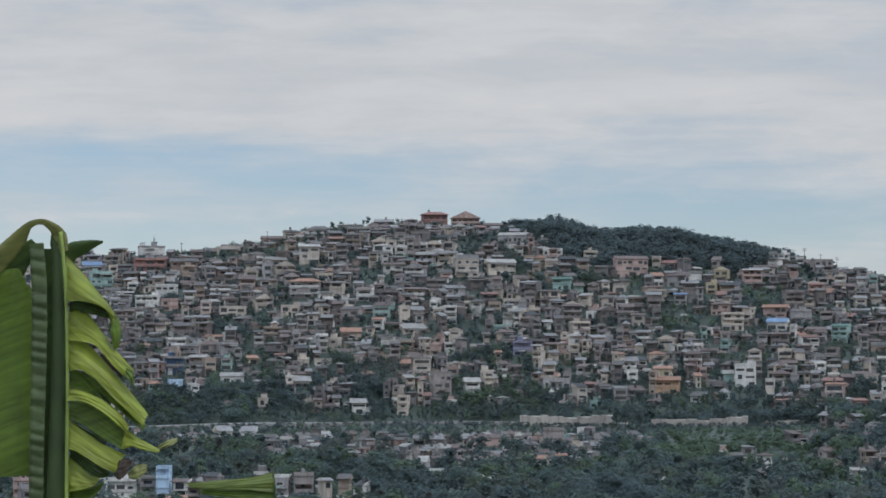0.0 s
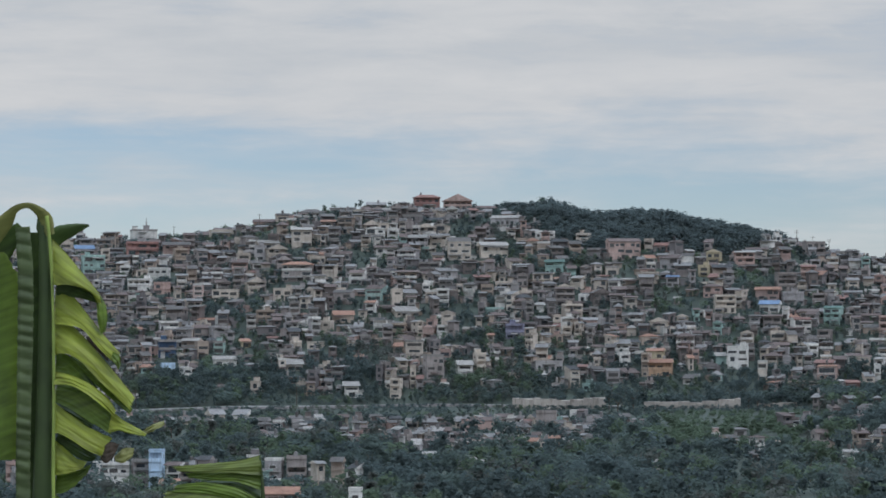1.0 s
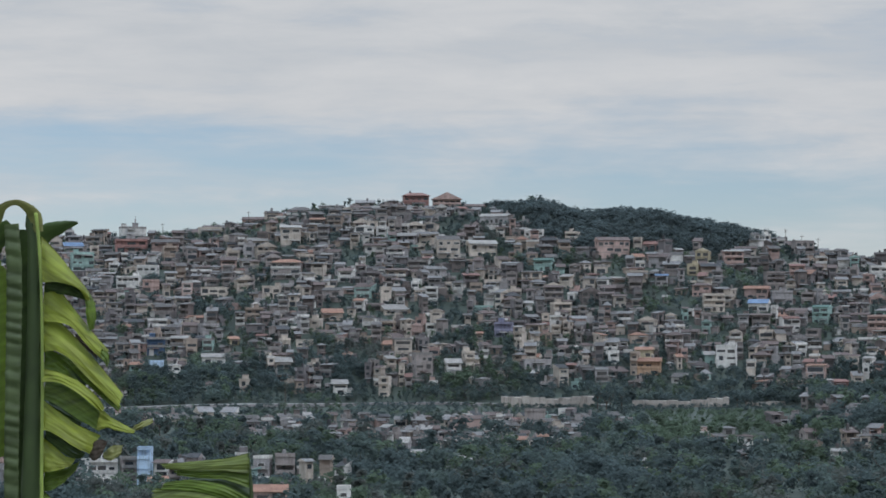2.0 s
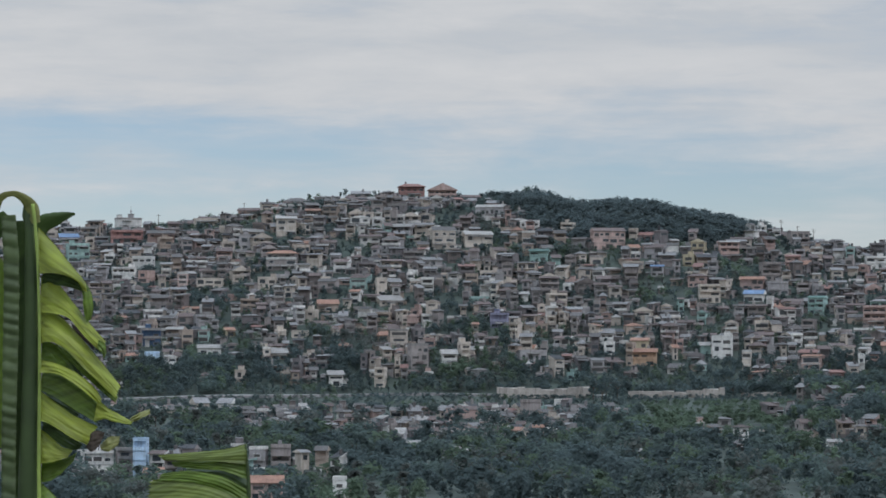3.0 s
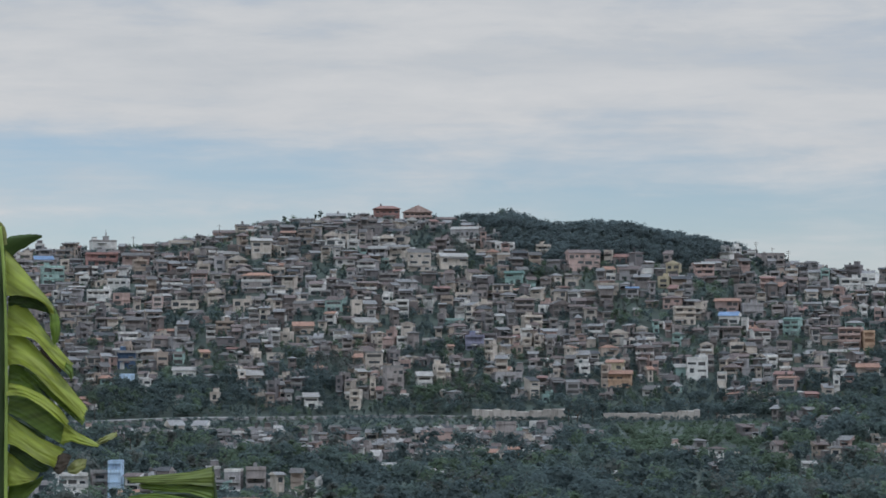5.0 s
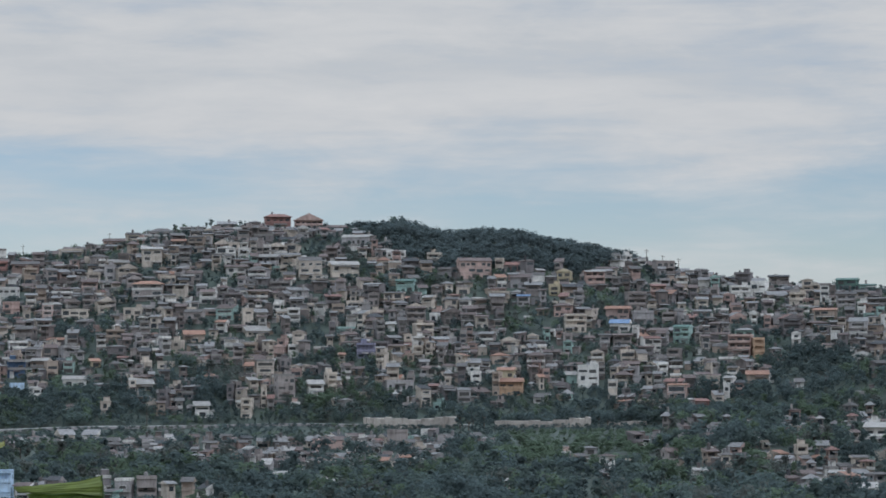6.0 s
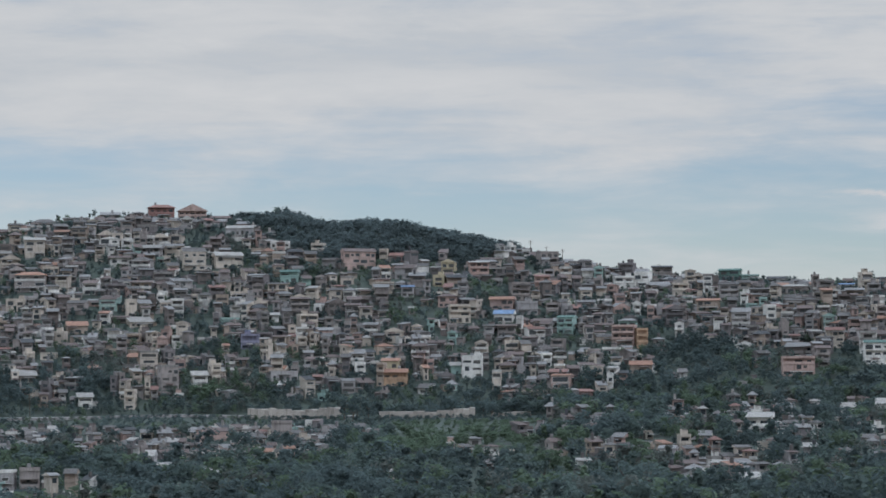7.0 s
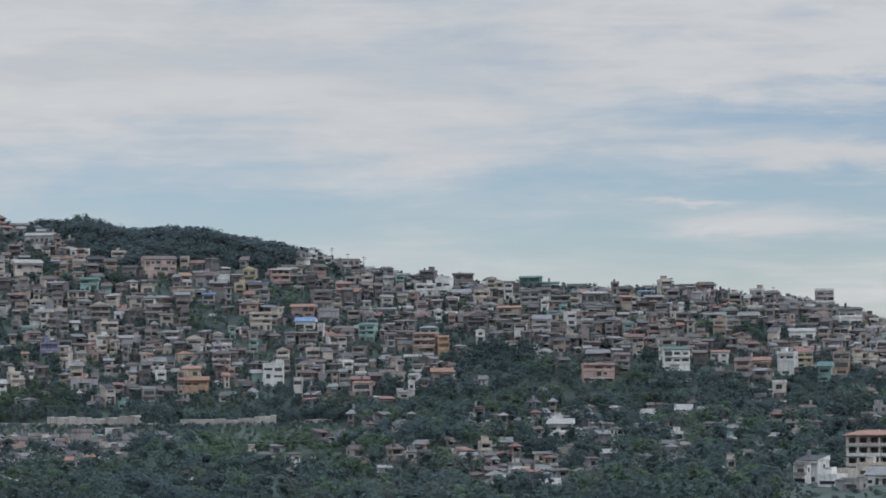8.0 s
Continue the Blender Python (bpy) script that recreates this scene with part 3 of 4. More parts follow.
house(203, 1046, 8.2, 2, "white", "light", "shed", h=3.00)
house(180, 1023, 3.7, 1, "cream", "zinc", "shed", h=2.30)
house(153, 990, 4.7, 1, "bare", "zinc", "gable", h=2.30)
house(161, 987, 5.4, 1, "grey", "zinc", "gable", h=2.30)
house(161, 913, 2.6, 1, "white", "light", "flat", h=2.80)
house(168, 931, 4.7, 1, "pink", "light", "gable", h=2.77)
house(170, 894, 5.5, 1, "white", "light", "gable", h=2.30)
house(262, 1108, 5.6, 1, "white", "light", "shed", h=3.40)
house(250, 1111, 4.2, 1, "white", "light", "gable", h=2.30)
house(270, 994, 10.5, 1, "grey", "light", "gable", h=2.30)
house(225, 890, 2.6, 2, "cream", "dull", "flat", h=2.30)
house(-96, 915, 9.1, 2, "white", "dull", "flat", h=3.40)
house(-88, 915, 4.4, 3, "bare", "dull", "flat", h=2.51)
house(-83, 907, 3.9, 4, "sky", "dull", "flat", -6, h=2.8, plain=True)
house(-48, 902, 4.6, 3, "grey", "dull", "flat", h=3.07)
house(-41, 903, 5.8, 4, "bare", "dull", "flat", h=2.47)
house(-29, 880, 4.3, 1, "white", "light", "flat", h=2.69)
house(-21, 800, 3.5, 2, "white", "light", "flat", h=2.79)
house(-100, 874, 5.6, 3, "grey", "dull", "flat", h=2.45)
house(-76, 877, 5.6, 1, "pink", "orange", "gable", h=3.28)
house(-65, 797, 9.5, 2, "bare", "dull", "flat", h=2.30)
house(-40, 799, 8.6, 2, "pink", "orange", "gable", h=2.45)
house(236.5, 848, 7.0, 2, "white", "dark", "shed", -28, 7, 3.2)
house(241, 833, 6.6, 1, "cream", "light", "flat", -24, 6, 3.2)
house(235, 822, 6.0, 1, "white", "light", "flat", -30, 6, 2.9)
house(231.5, 838, 3.4, 2, "white", "light", "flat", -20, 5, 2.9)
house(256, 838, 16, 1, "cream", "light", "flat", -17, 7, 3.3)
house(245, 808, 7.0, 1, "white", "zinc", "shed", -20, 6, 2.9)
house(236, 802, 5.0, 1, "bare", "light", "flat", -26, 5, 2.7)
BLOCK = (263.5, 861.0)   # the apartment building
TAKEN.append((BLOCK[0], BLOCK[1], 24))
MARKED = len(TAKEN)
GREEN = [(-87, 1331, 14, 21), (-91, 1218, 34, 31), (-31, 1238, 11, 22), (24, 1261, 14, 23), (19, 1214, 25, 27), (-59, 1366, 8, 19), (104, 1309, 11, 17), (136, 1338, 5, 32), (-43, 1272, 7, 10), (-69, 1233, 21, 22), (144, 1157, 24, 51), (65, 1378, 6, 10), (41, 1371, 5, 11), (209, 1267, 16, 35), (229, 1226, 25, 20), (208, 1199, 56, 48), (261, 1179, 45, 34), (332, 1256, 10, 16), (339, 1156, 25, 61), (309, 1224, 4, 33), (307, 1276, 3, 36), (222, 1253, 14, 19)]   # clumps of trees among the houses: x, y and half-sizes


def wooded(x, y):
    """The bare-topped wood on the ridge, where nothing is built."""
    a = math.degrees(math.atan2(x, y))
    return 1.1 < a < 6.6 and math.hypot(x, y) > float(np.interp(a, [1.1, 1.6, 2.3, 3.2, 5.5, 6.6], [1500, 1468, 1418, 1390, 1386, 1440]))


def green(x, y):
    return any(((x - gx) / rx) ** 2 + ((y - gy) / ry) ** 2 < 1 for gx, gy, rx, ry in GREEN)


def near_taken(x, y, w, deep=6.0):
    return any(abs(x - tx) < (w + tw) * 0.48 and abs(y - ty) < deep for tx, ty, tw in TAKEN)


SPOTS, HOMES = [], []


def fill_houses():
    rng = random.Random(5)
    rest, count, single, small = Mesh(), 0, 0, 0
    r = 1213.0
    while r < 1502:
        a = -9.4 + 0.7 * rng.random()
        while a < 17.6:
            w = rng.choice([2.8, 3.2, 3.6, 4, 4.5, 5, 5, 6, 7, 9])
            w *= float(np.interp(r, [1200, 1400], [0.72, 1.0]))
            step = math.degrees((w + rng.choice([0.3, 0.6, 1.0, 2.0, 4.0])) / r)
            aa = a + step / 2
            rr = r + rng.uniform(-3.0, 3.0) + 13.0 * noise.noise(Vector((aa * 0.9, r * 0.011, 4.0))) + 6.0 * noise.noise(Vector((aa * 2.6, r * 0.03, 9.0)))
            a += step
            x, y = rr * math.sin(radians(aa)), rr * math.cos(radians(aa))
            if rr > reach(aa) - 2 or wooded(x, y):
                continue
            if green(x, y) and rng.random() < (0.66 if rr < 1300 and x < 190 else 0.9):
                continue
            if rr < 1255 and rng.random() < float(np.interp(rr, [1200, 1255], [0.42, 0.03])):
                continue
            if rr < 1200 or rng.random() < 0.14 or near_taken(x, y, w):
                continue
            if noise.noise(Vector((x * 0.045, y * 0.03, 7.0))) > 0.30 and rng.random() < 0.75:
                continue
            n = rng.choice([1, 1, 1, 1, 2, 2, 2, 3])
            # what stands before a tall house stays below its windows
            for tx, ty, tw in TAKEN[:MARKED]:
                if 0 < ty - y < 45 and abs(x - tx * y / ty) < (w + tw) * 0.5:
                    room = ground(tx, ty) + 0.8 - ground(x, y)
                    n = min(n, int((room - 1.3) / 2.6))
            if n < 1:
                continue
            wall, roof = rng.choice(WALLS), rng.choice(ROOFS)
            shape = rng.choice(["gable", "gable", "shed", "shed", "end", "hip", "flat", "flat"])
            if rr > reach(aa) - 24:
                n, shape = 1, rng.choice(["gable", "shed", "hip"])
            turn = rng.choice([rng.uniform(-38, 38), rng.uniform(-22, 22), rng.uniform(-10, 10)])
            count += 1
            SPOTS.append((x, y, w))
            if -120 < x < 215 and 1225 < y < 1450 and single < 165 and rng.random() < 0.25:
                single += 1
                house(x, y, w, n, wall, roof, shape, turn, 5.5, 2.5)
            elif n == 1 and -125 < x < 230 and small < 185 and rng.random() < 0.55:
                small += 1
                house(x, y, w, n, wall, roof, shape, turn, 5.5, 2.5, "cottages on the hillside", "cottage")
            else:
                m = pose(x, y, ground(x, y), 0, 0, turn - aa)
                for _, *pieces in facade(w, rng.uniform(4.6, 6.2), n, wall, roof, shape, rng, 2.5):
                    for piece in pieces:
                        rest.join(piece, m)
        r += rng.uniform(5.6, 7.4)
    # scattered homes below the road
    first = len(SPOTS)
    for cx, cy, rx, ry, k in ((-2, 1095, 58, 55, 300), (-78, 1112, 38, 18, 90), (232, 985, 42, 75, 30), (262, 1080, 85, 75, 60), (180, 1120, 60, 50, 60), (300, 985, 45, 60, 12), (130, 1010, 40, 60, 14), (40, 1110, 36, 30, 40), (169, 927, 16, 30, 60), (159, 996, 22, 16, 34), (-88, 885, 36, 26, 70), (-38, 880, 16, 22, 34)):
        for _ in range(k):
            x, y, w = cx + rx * rng.uniform(-1, 1), cy + ry * rng.uniform(-1, 1), rng.choice([2.4, 2.8, 3.2, 3.6, 4.4])
            if y < 1190 and x < 140 and ground(x, y) + 3.4 > -0.0118 * y and cy > 900:
                continue
            if near_taken(x, y, w, 7) or any(abs(x - sx) < (w + sw) * 0.5 and abs(y - sy) < 7 for sx, sy, sw in SPOTS):
                continue
            n = (rng.choice([2, 3, 3, 4]) if cy < 900 else 1 if cx < 60 else rng.choice([1, 1, 2]))
            for tx, ty, tw in TAKEN[:MARKED]:
                if 0 < ty - y < 80 and abs(x - tx * y / ty) < (w + tw) * 0.5:
                    n = min(n, int((ground(tx, ty) + 0.8 - ground(x, y) - 1.3) / 2.6))
            if n < 1:
                continue
            SPOTS.append((x, y, w))
            m = pose(x, y, ground(x, y), 0, 0, rng.uniform(-30, 30))
            for _, *pieces in facade(w, rng.uniform(3.5, 5.5), n, rng.choice(WALLS), rng.choice(ROOFS), rng.choice(["gable", "shed", "hip", "flat"]), rng, 2.4):
                for piece in pieces:
                    rest.join(piece, m)
    HOMES.extend(SPOTS[first:])
    tagged(new("hillside_houses", rest.data("hillside_houses")), "dense crowd of small cement houses with metal roofs", "houses", kind="stuff")


fill_houses()


# ---- road and retaining walls ----
def bend(r0, r1, a0, a1, lift, thick, name, material, steps=60):
    """A strip that follows the foot of the hill, with a thickness."""
    m = Mesh()
    pts, k = [], steps + 1
    for i in range(k):
        a = radians(a0 + (a1 - a0) * i / steps)
        for r in (r0, r1):
            x, y = r * math.sin(a), r * math.cos(a)
            z = ground(x, y) + lift
            pts += [(x, y, z), (x, y, z - thick)]
    f = []
    for i in range(steps):
        p, q = 4 * i, 4 * i + 4
        f += [(p, q, q + 2, p + 2), (p + 1, p + 3, q + 3, q + 1), (p, p + 1, q + 1, q), (p + 2, q + 2, q + 3, p + 3)]
    f += [(0, 2, 3, 1), (4 * steps, 4 * steps + 1, 4 * steps + 3, 4 * steps + 2)]
    m.poly(pts, f, material)
    return new(name, m.data(name))


tagged(bend(1186, 1194, -9.5, 3.5, 0.9, 1.2, "road", "roadway"), "pale concrete road along the foot of the slope", "road", kind="structure")
tagged(bend(1184.6, 1185.2, -9.5, 1.6, 1.0, 2.0, "road_parapet", "paint_grey"), "low weathered concrete wall along the road", "wall", kind="structure")
rngw = random.Random(3)


def retaining_wall(a0, a1, r, tall, paint):
    """Panels of cast concrete in a row, with uneven tops and dark stains."""
    thing = tagged(new("retaining_wall"), "stained pale concrete retaining wall beside the road", "retaining wall", "retaining walls")
    mid = radians((a0 + a1) / 2)
    thing.matrix_basis = pose(r * math.sin(mid), r * math.cos(mid), 0)
    a = a0
    while a < a1:
        s = rngw.uniform(0.08, 0.34)
        p0, p1 = radians(a), radians(min(a + s, a1) - 0.004)
        rr, t = r + rngw.uniform(-0.3, 0.3), tall + 1.5 * noise.noise(Vector((a * 2.3, tall, 0.5))) - 0.4 + rngw.uniform(-0.18, 0.18)
        x0, y0, x1, y1 = rr * math.sin(p0), rr * math.cos(p0), rr * math.sin(p1), rr * math.cos(p1)
        g = min(ground(x0, y0), ground(x1, y1))
        m = Mesh()
        ox, oy = thing.matrix_basis.translation[0], thing.matrix_basis.translation[1]
        m.slab((x0 - ox, y0 - oy, g + t), (x1 - ox, y1 - oy, g + t - rngw.uniform(0, 0.7)), (x1 - ox, y1 - oy + 0.8, g + t), (x0 - ox, y0 - oy + 0.8, g + t), t + 1.5, paint)
        part("panel", m, thing)
        a += s


retaining_wall(1.44, 3.2, 1183, 4.4, "stained_wall")
retaining_wall(3.9, 5.7, 1182, 3.6, "stained_wall")
retaining_wall(6.0, 6.75, 1186, 2.6, "stained_wall")
retaining_wall(6.2, 7.5, 1222, 2.0, "paint_tan")


# ---- trees ----
def crown_mesh(rng, tall, wide, clumps, leaf, lumps):
    """Leaf sprays on a few overlapping boughs: an uneven outline with gaps. Arrays of corners and of faces."""
    hubs = []
    for _ in range(lumps):
        u = rng.uniform(0.35, 1.0)
        a, q = rng.uniform(0, 6.283), rng.uniform(0, 0.62) * wide * (1.25 - u * 0.6)
        hubs.append((math.cos(a) * q, math.sin(a) * q, u * tall, rng.uniform(0.22, 0.42) * wide))
    v, f = [], []
    for i in range(clumps):
        hx, hy, hz, hr = hubs[i % lumps]
        d = Vector((rng.gauss(0, 1), rng.gauss(0, 1), rng.gauss(0, 0.8))).normalized()
        p = Vector((hx, hy, hz)) + d * hr * rng.uniform(0.6, 1.05)
        n = (d + Vector((rng.uniform(-0.45, 0.45), rng.uniform(-0.45, 0.45), rng.uniform(0.1, 0.8)))).normalized()
        s = n.orthogonal().normalized()
        s.rotate(Matrix.Rotation(rng.uniform(0, 6.283), 3, n))
        t = n.cross(s)
        a, b = leaf * rng.uniform(0.6, 1.15), leaf * rng.uniform(0.5, 0.95)
        k = len(v)
        v += [p - s * a, p - t * b + n * 0.12 * leaf, p + s * a - n * 0.25 * leaf, p + t * b + n * 0.1 * leaf]
        f += [(k, k + 1, k + 2), (k, k + 2, k + 3)]
    return np.array([tuple(p) for p in v]), np.array(f)


rngt = random.Random(11)
CROWNS = [crown_mesh(rngt, 1.0, 0.42 + 0.07 * i, 125, 0.079, 13) for i in range(7)]
CROWNS += [crown_mesh(rngt, 1.0, 0.26, 110, 0.075, 14) for _ in range(2)]


def trunk(tall, thick, rng):
    """A tapered trunk that forks into limbs."""
    m = Mesh()

    def limb(p, q, r0, r1, bendy):
        k = len(m.v)
        rows = 4
        d = (q - p)
        s = d.normalized().orthogonal().normalized(); t = d.normalized().cross(s)
        for i in range(rows):
            u = i / (rows - 1)
            c = p + d * u + s * math.sin(u * 3.1) * bendy
            r = r0 + (r1 - r0) * u
            for j in range(6):
                w = j * math.pi / 3
                m.v.append(tuple(c + (s * math.cos(w) + t * math.sin(w)) * r))
        sl = m.slot("bark")
        for i in range(rows - 1):
            for j in range(6):
                m.f.append([k + i * 6 + j, k + i * 6 + (j + 1) % 6, k + i * 6 + 6 + (j + 1) % 6, k + i * 6 + 6 + j]); m.m.append(sl)
        m.f.append([k + 18 + j for j in range(6)]); m.m.append(sl)
    top = Vector((rng.uniform(-0.05, 0.05) * tall, rng.uniform(-0.05, 0.05) * tall, tall * 0.6))
    limb(Vector((0, 0, -0.8)), top, thick, thick * 0.5, 0.03 * tall)
    for i in range(4):
        a = i * 1.7 + rng.random()
        limb(top * rng.uniform(0.6, 0.98), top + Vector((math.cos(a) * 0.25, math.sin(a) * 0.25, rng.uniform(0.1, 0.3))) * tall, thick * 0.4, thick * 0.12, 0.02 * tall)
    return m


def crown_data(i, material):
    v, f = CROWNS[i]
    me = bpy.data.meshes.new("crown")
    me.from_pydata([tuple(p) for p in v], [], [tuple(q) for q in f])
    me.materials.append(MATS[material])
    return me


TREES = []
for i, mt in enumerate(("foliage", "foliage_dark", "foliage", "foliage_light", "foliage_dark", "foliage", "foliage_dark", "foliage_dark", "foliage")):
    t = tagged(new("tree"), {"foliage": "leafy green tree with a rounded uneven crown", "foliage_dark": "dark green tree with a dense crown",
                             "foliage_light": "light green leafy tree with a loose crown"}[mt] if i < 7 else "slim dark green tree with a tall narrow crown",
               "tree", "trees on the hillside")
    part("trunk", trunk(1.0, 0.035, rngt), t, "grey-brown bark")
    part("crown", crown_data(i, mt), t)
    TREES.append(t)


def built(x, y, gap):
    return any(abs(x - sx) < sw * 0.5 + gap and -2.5 < y - sy < 7.5 for sx, sy, sw in SPOTS) or any(
        abs(x - sx) < sw * 0.5 + gap and -3 - gap < y - sy < 8 for sx, sy, sw in TAKEN[:MARKED])


def plant_trees():
    """Single trees among the houses and along the ridge; the woods, whose trees nobody could count, as one mesh."""
    rng = random.Random(21)
    used, loose, wood = set(), 0, []
    for (ax0, ax1, r0, r1, k) in ((-9.3, 17.4, 760, 900, 1000), (-9.3, 17.4, 900, 1060, 2200), (-9.3, 17.4, 1060, 1196, 3000), (-9.3, 17.4, 1196, 1290, 5200), (-9.3, 17.4, 1290, 1500, 10000), (1.0, 6.8, 1380, 1506, 2600), (6.4, 17.4, 1370, 1450, 900), (-9.3, 9.0, 1140, 1250, 3600)):
        for _ in range(k):
            a, r = rng.uniform(ax0, ax1), math.sqrt(rng.uniform(r0 * r0, r1 * r1))
            x, y = r * math.sin(radians(a)), r * math.cos(radians(a))
            if r > reach(a) + 6 or 1183 < r < 1196 and a < 3.6:
                continue
            dense = green(x, y) or wooded(x, y) or r < 1190
            cell = (round(x / 2.8), round(y / 3.6))
            if cell in used or built(x, y, 0.6 if dense else 0.2) and not (wooded(x, y) and r > 1400):
                continue
            used.add(cell)
            tall = rng.uniform(4.0, 8.0) if dense else rng.uniform(2.4, 4.6)
            if dense and r > 1196:
                tall *= 0.75
            if wooded(x, y):
                tall = rng.uniform(3.2, 6.0)
            lawn = 4.1 < a < 6.9 and 1000 + 40 * noise.noise(Vector((a * 2, 3.0, 1.0))) < r < 1160
            if lawn:
                tall *= 0.5
            elif r < 1060:
                tall *= rng.uniform(0.75, 1.25)
            for tx, ty, tw in TAKEN[:MARKED]:
                if 0 < ty - y < 30 and abs(x - tx * y / ty) < tw * 0.5 + 1.5:
                    tall = min(tall, ground(tx, ty) + 1.4 - ground(x, y))
            for tx, ty, tw in HOMES:
                if 0 < ty - y < 30 and abs(x - tx * y / ty) < tw * 0.5 + 0.8:
                    tall = min(tall, ground(tx, ty) + 0.7 - ground(x, y))
            if a < 7.2 and 1000 < r < 1184:   # bushes below the road stay under its edge
                tall = min(tall, max(1.7, -0.0121 * r - ground(x, y) + 0.8 * (rng.random() < 0.1)))
            if a > 15.2 and r < 850:   # gardens below the apartment building
                tall = min(tall, 1.7)
            if tall < 0.85:
                continue
            wide = 1.9 if lawn else 1.7 if tall < 2.6 else 1.45 if wooded(x, y) else 1.2 if dense else 1.0
            m = pose(x, y, ground(x, y) - 0.2, 0, 0, rng.uniform(0, 360)) @ Matrix.Diagonal((tall * wide * rng.uniform(0.85, 1.35),) * 2 + (tall, 1))
            i = rng.randrange(9)
            if loose < 220 and rng.random() < 0.05:
                c = copy_thing(TREES[i], m)
                c.matrix_basis = m
                loose += 1
            else:
                wood.append((i, m, lawn))
    vs, fs, ms, k = [], [], [], 0
    for i, m, lawn in wood:
        v, f = CROWNS[i]
        q = np.array(m)
        vs.append(v @ q[:3, :3].T + q[:3, 3]); fs.append(f + k)
        tone = noise.noise(Vector((q[0, 3] * 0.03, q[1, 3] * 0.02, 2.0))) + rng.uniform(-0.35, 0.35)
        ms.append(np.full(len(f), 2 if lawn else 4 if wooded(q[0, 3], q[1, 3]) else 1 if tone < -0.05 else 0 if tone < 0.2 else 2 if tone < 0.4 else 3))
        k += len(v)
    v, f, mi = np.concatenate(vs), np.concatenate(fs), np.concatenate(ms)
    me = bpy.data.meshes.new("woods")
    me.vertices.add(len(v)); me.vertices.foreach_set("co", v.ravel())
    me.loops.add(f.size); me.loops.foreach_set("vertex_index", f.ravel().astype(np.int32))
    me.polygons.add(len(f)); me.polygons.foreach_set("loop_start", np.arange(0, f.size, 3, dtype=np.int32))
    for n in ("foliage", "foliage_dark", "foliage_light", "foliage_dry", "foliage_ridge_haze"):
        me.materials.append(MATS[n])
    me.polygons.foreach_set("material_index", mi.astype(np.int32))
    me.update(); me.validate()
    tagged(new("woods", me), "dense dark green woods and bushes over slope and valley", "woods", kind="stuff")
    for i, t in enumerate(TREES):
        a = 2.0 + 0.42 * i
        x, y = 1499 * math.sin(radians(a)), 1499 * math.cos(radians(a))
        t.matrix_basis = pose(x, y, ground(x, y)) @ Matrix.Diagonal((6.5, 6.5, 7.0, 1))


plant_trees()

for a, r, tall, i in ((-1.41, 1497, 4.6, 2), (1.98, 1499, 7.0, 3), (2.16, 1499, 7.4, 1), (4.35, 1494, 6.5, 2), (6.62, 1455, 5.0, 8), (7.3, 1440, 6.0, 7), (13.1, 1393, 6.0, 1),
                      (3.25, 1172, 8.5, 1), (3.48, 1166, 9.5, 4), (3.7, 1170, 8.0, 6), (3.4, 1150, 8.0, 4), (5.85, 1174, 6.5, 1), (6.0, 1168, 6.0, 4)):
    x, y = r * math.sin(radians(a)), r * math.cos(radians(a))
    copy_thing(TREES[i], Matrix()).matrix_basis = pose(x, y, ground(x, y) - 0.1, 0, 0, 40 * i) @ Matrix.Diagonal((tall, tall, tall, 1))


# ---- poles and a roof tower on the skyline ----
def utility_pole(x, y, tall, arms):
    thing = tagged(new("utility_pole"), "thin dark utility pole with a crossarm", "utility pole", "utility poles")
    thing.matrix_basis = pose(x, y, ground(x, y) - 0.5, 0, 0, 8)
    m = Mesh()
    k = 8
    m.poly([(0.17 * math.cos(i * 0.7854), 0.17 * math.sin(i * 0.7854), 0) for i in range(k)] + [(0.10 * math.cos(i * 0.7854), 0.10 * math.sin(i * 0.7854), tall) for i in range(k)],
           [(i, (i + 1) % k, k + (i + 1) % k, k + i) for i in range(k)] + [tuple(range(k, 2 * k))], "bark")
    part("pole", m, thing)
    for j in range(arms):
        m = Mesh()
        m.box(-1.0, 1.0, -0.16, -0.06 - 0.045, tall - 0.7 - 0.8 * j, tall - 0.55 - 0.8 * j, "bark")
        part("crossarm", m, thing)


for a, r, tall, arms in ((-4.9, 1492, 8.5, 1), (-3.3, 1490, 8.0, 1), (6.75, 1446, 9.5, 2), (7.05, 1444, 8.5, 1), (7.35, 1442, 9.0, 2), (9.15, 1420, 8.0, 1), (15.0, 1384, 8.0, 1), (0.9, 1220, 8.0, 1), (-2.6, 1198, 8.5, 1), (-5.6, 1198, 8.5, 1), (3.3, 1199, 8.5, 2)):
    utility_pole(r * math.sin(radians(a)), r * math.cos(radians(a)), tall, arms)


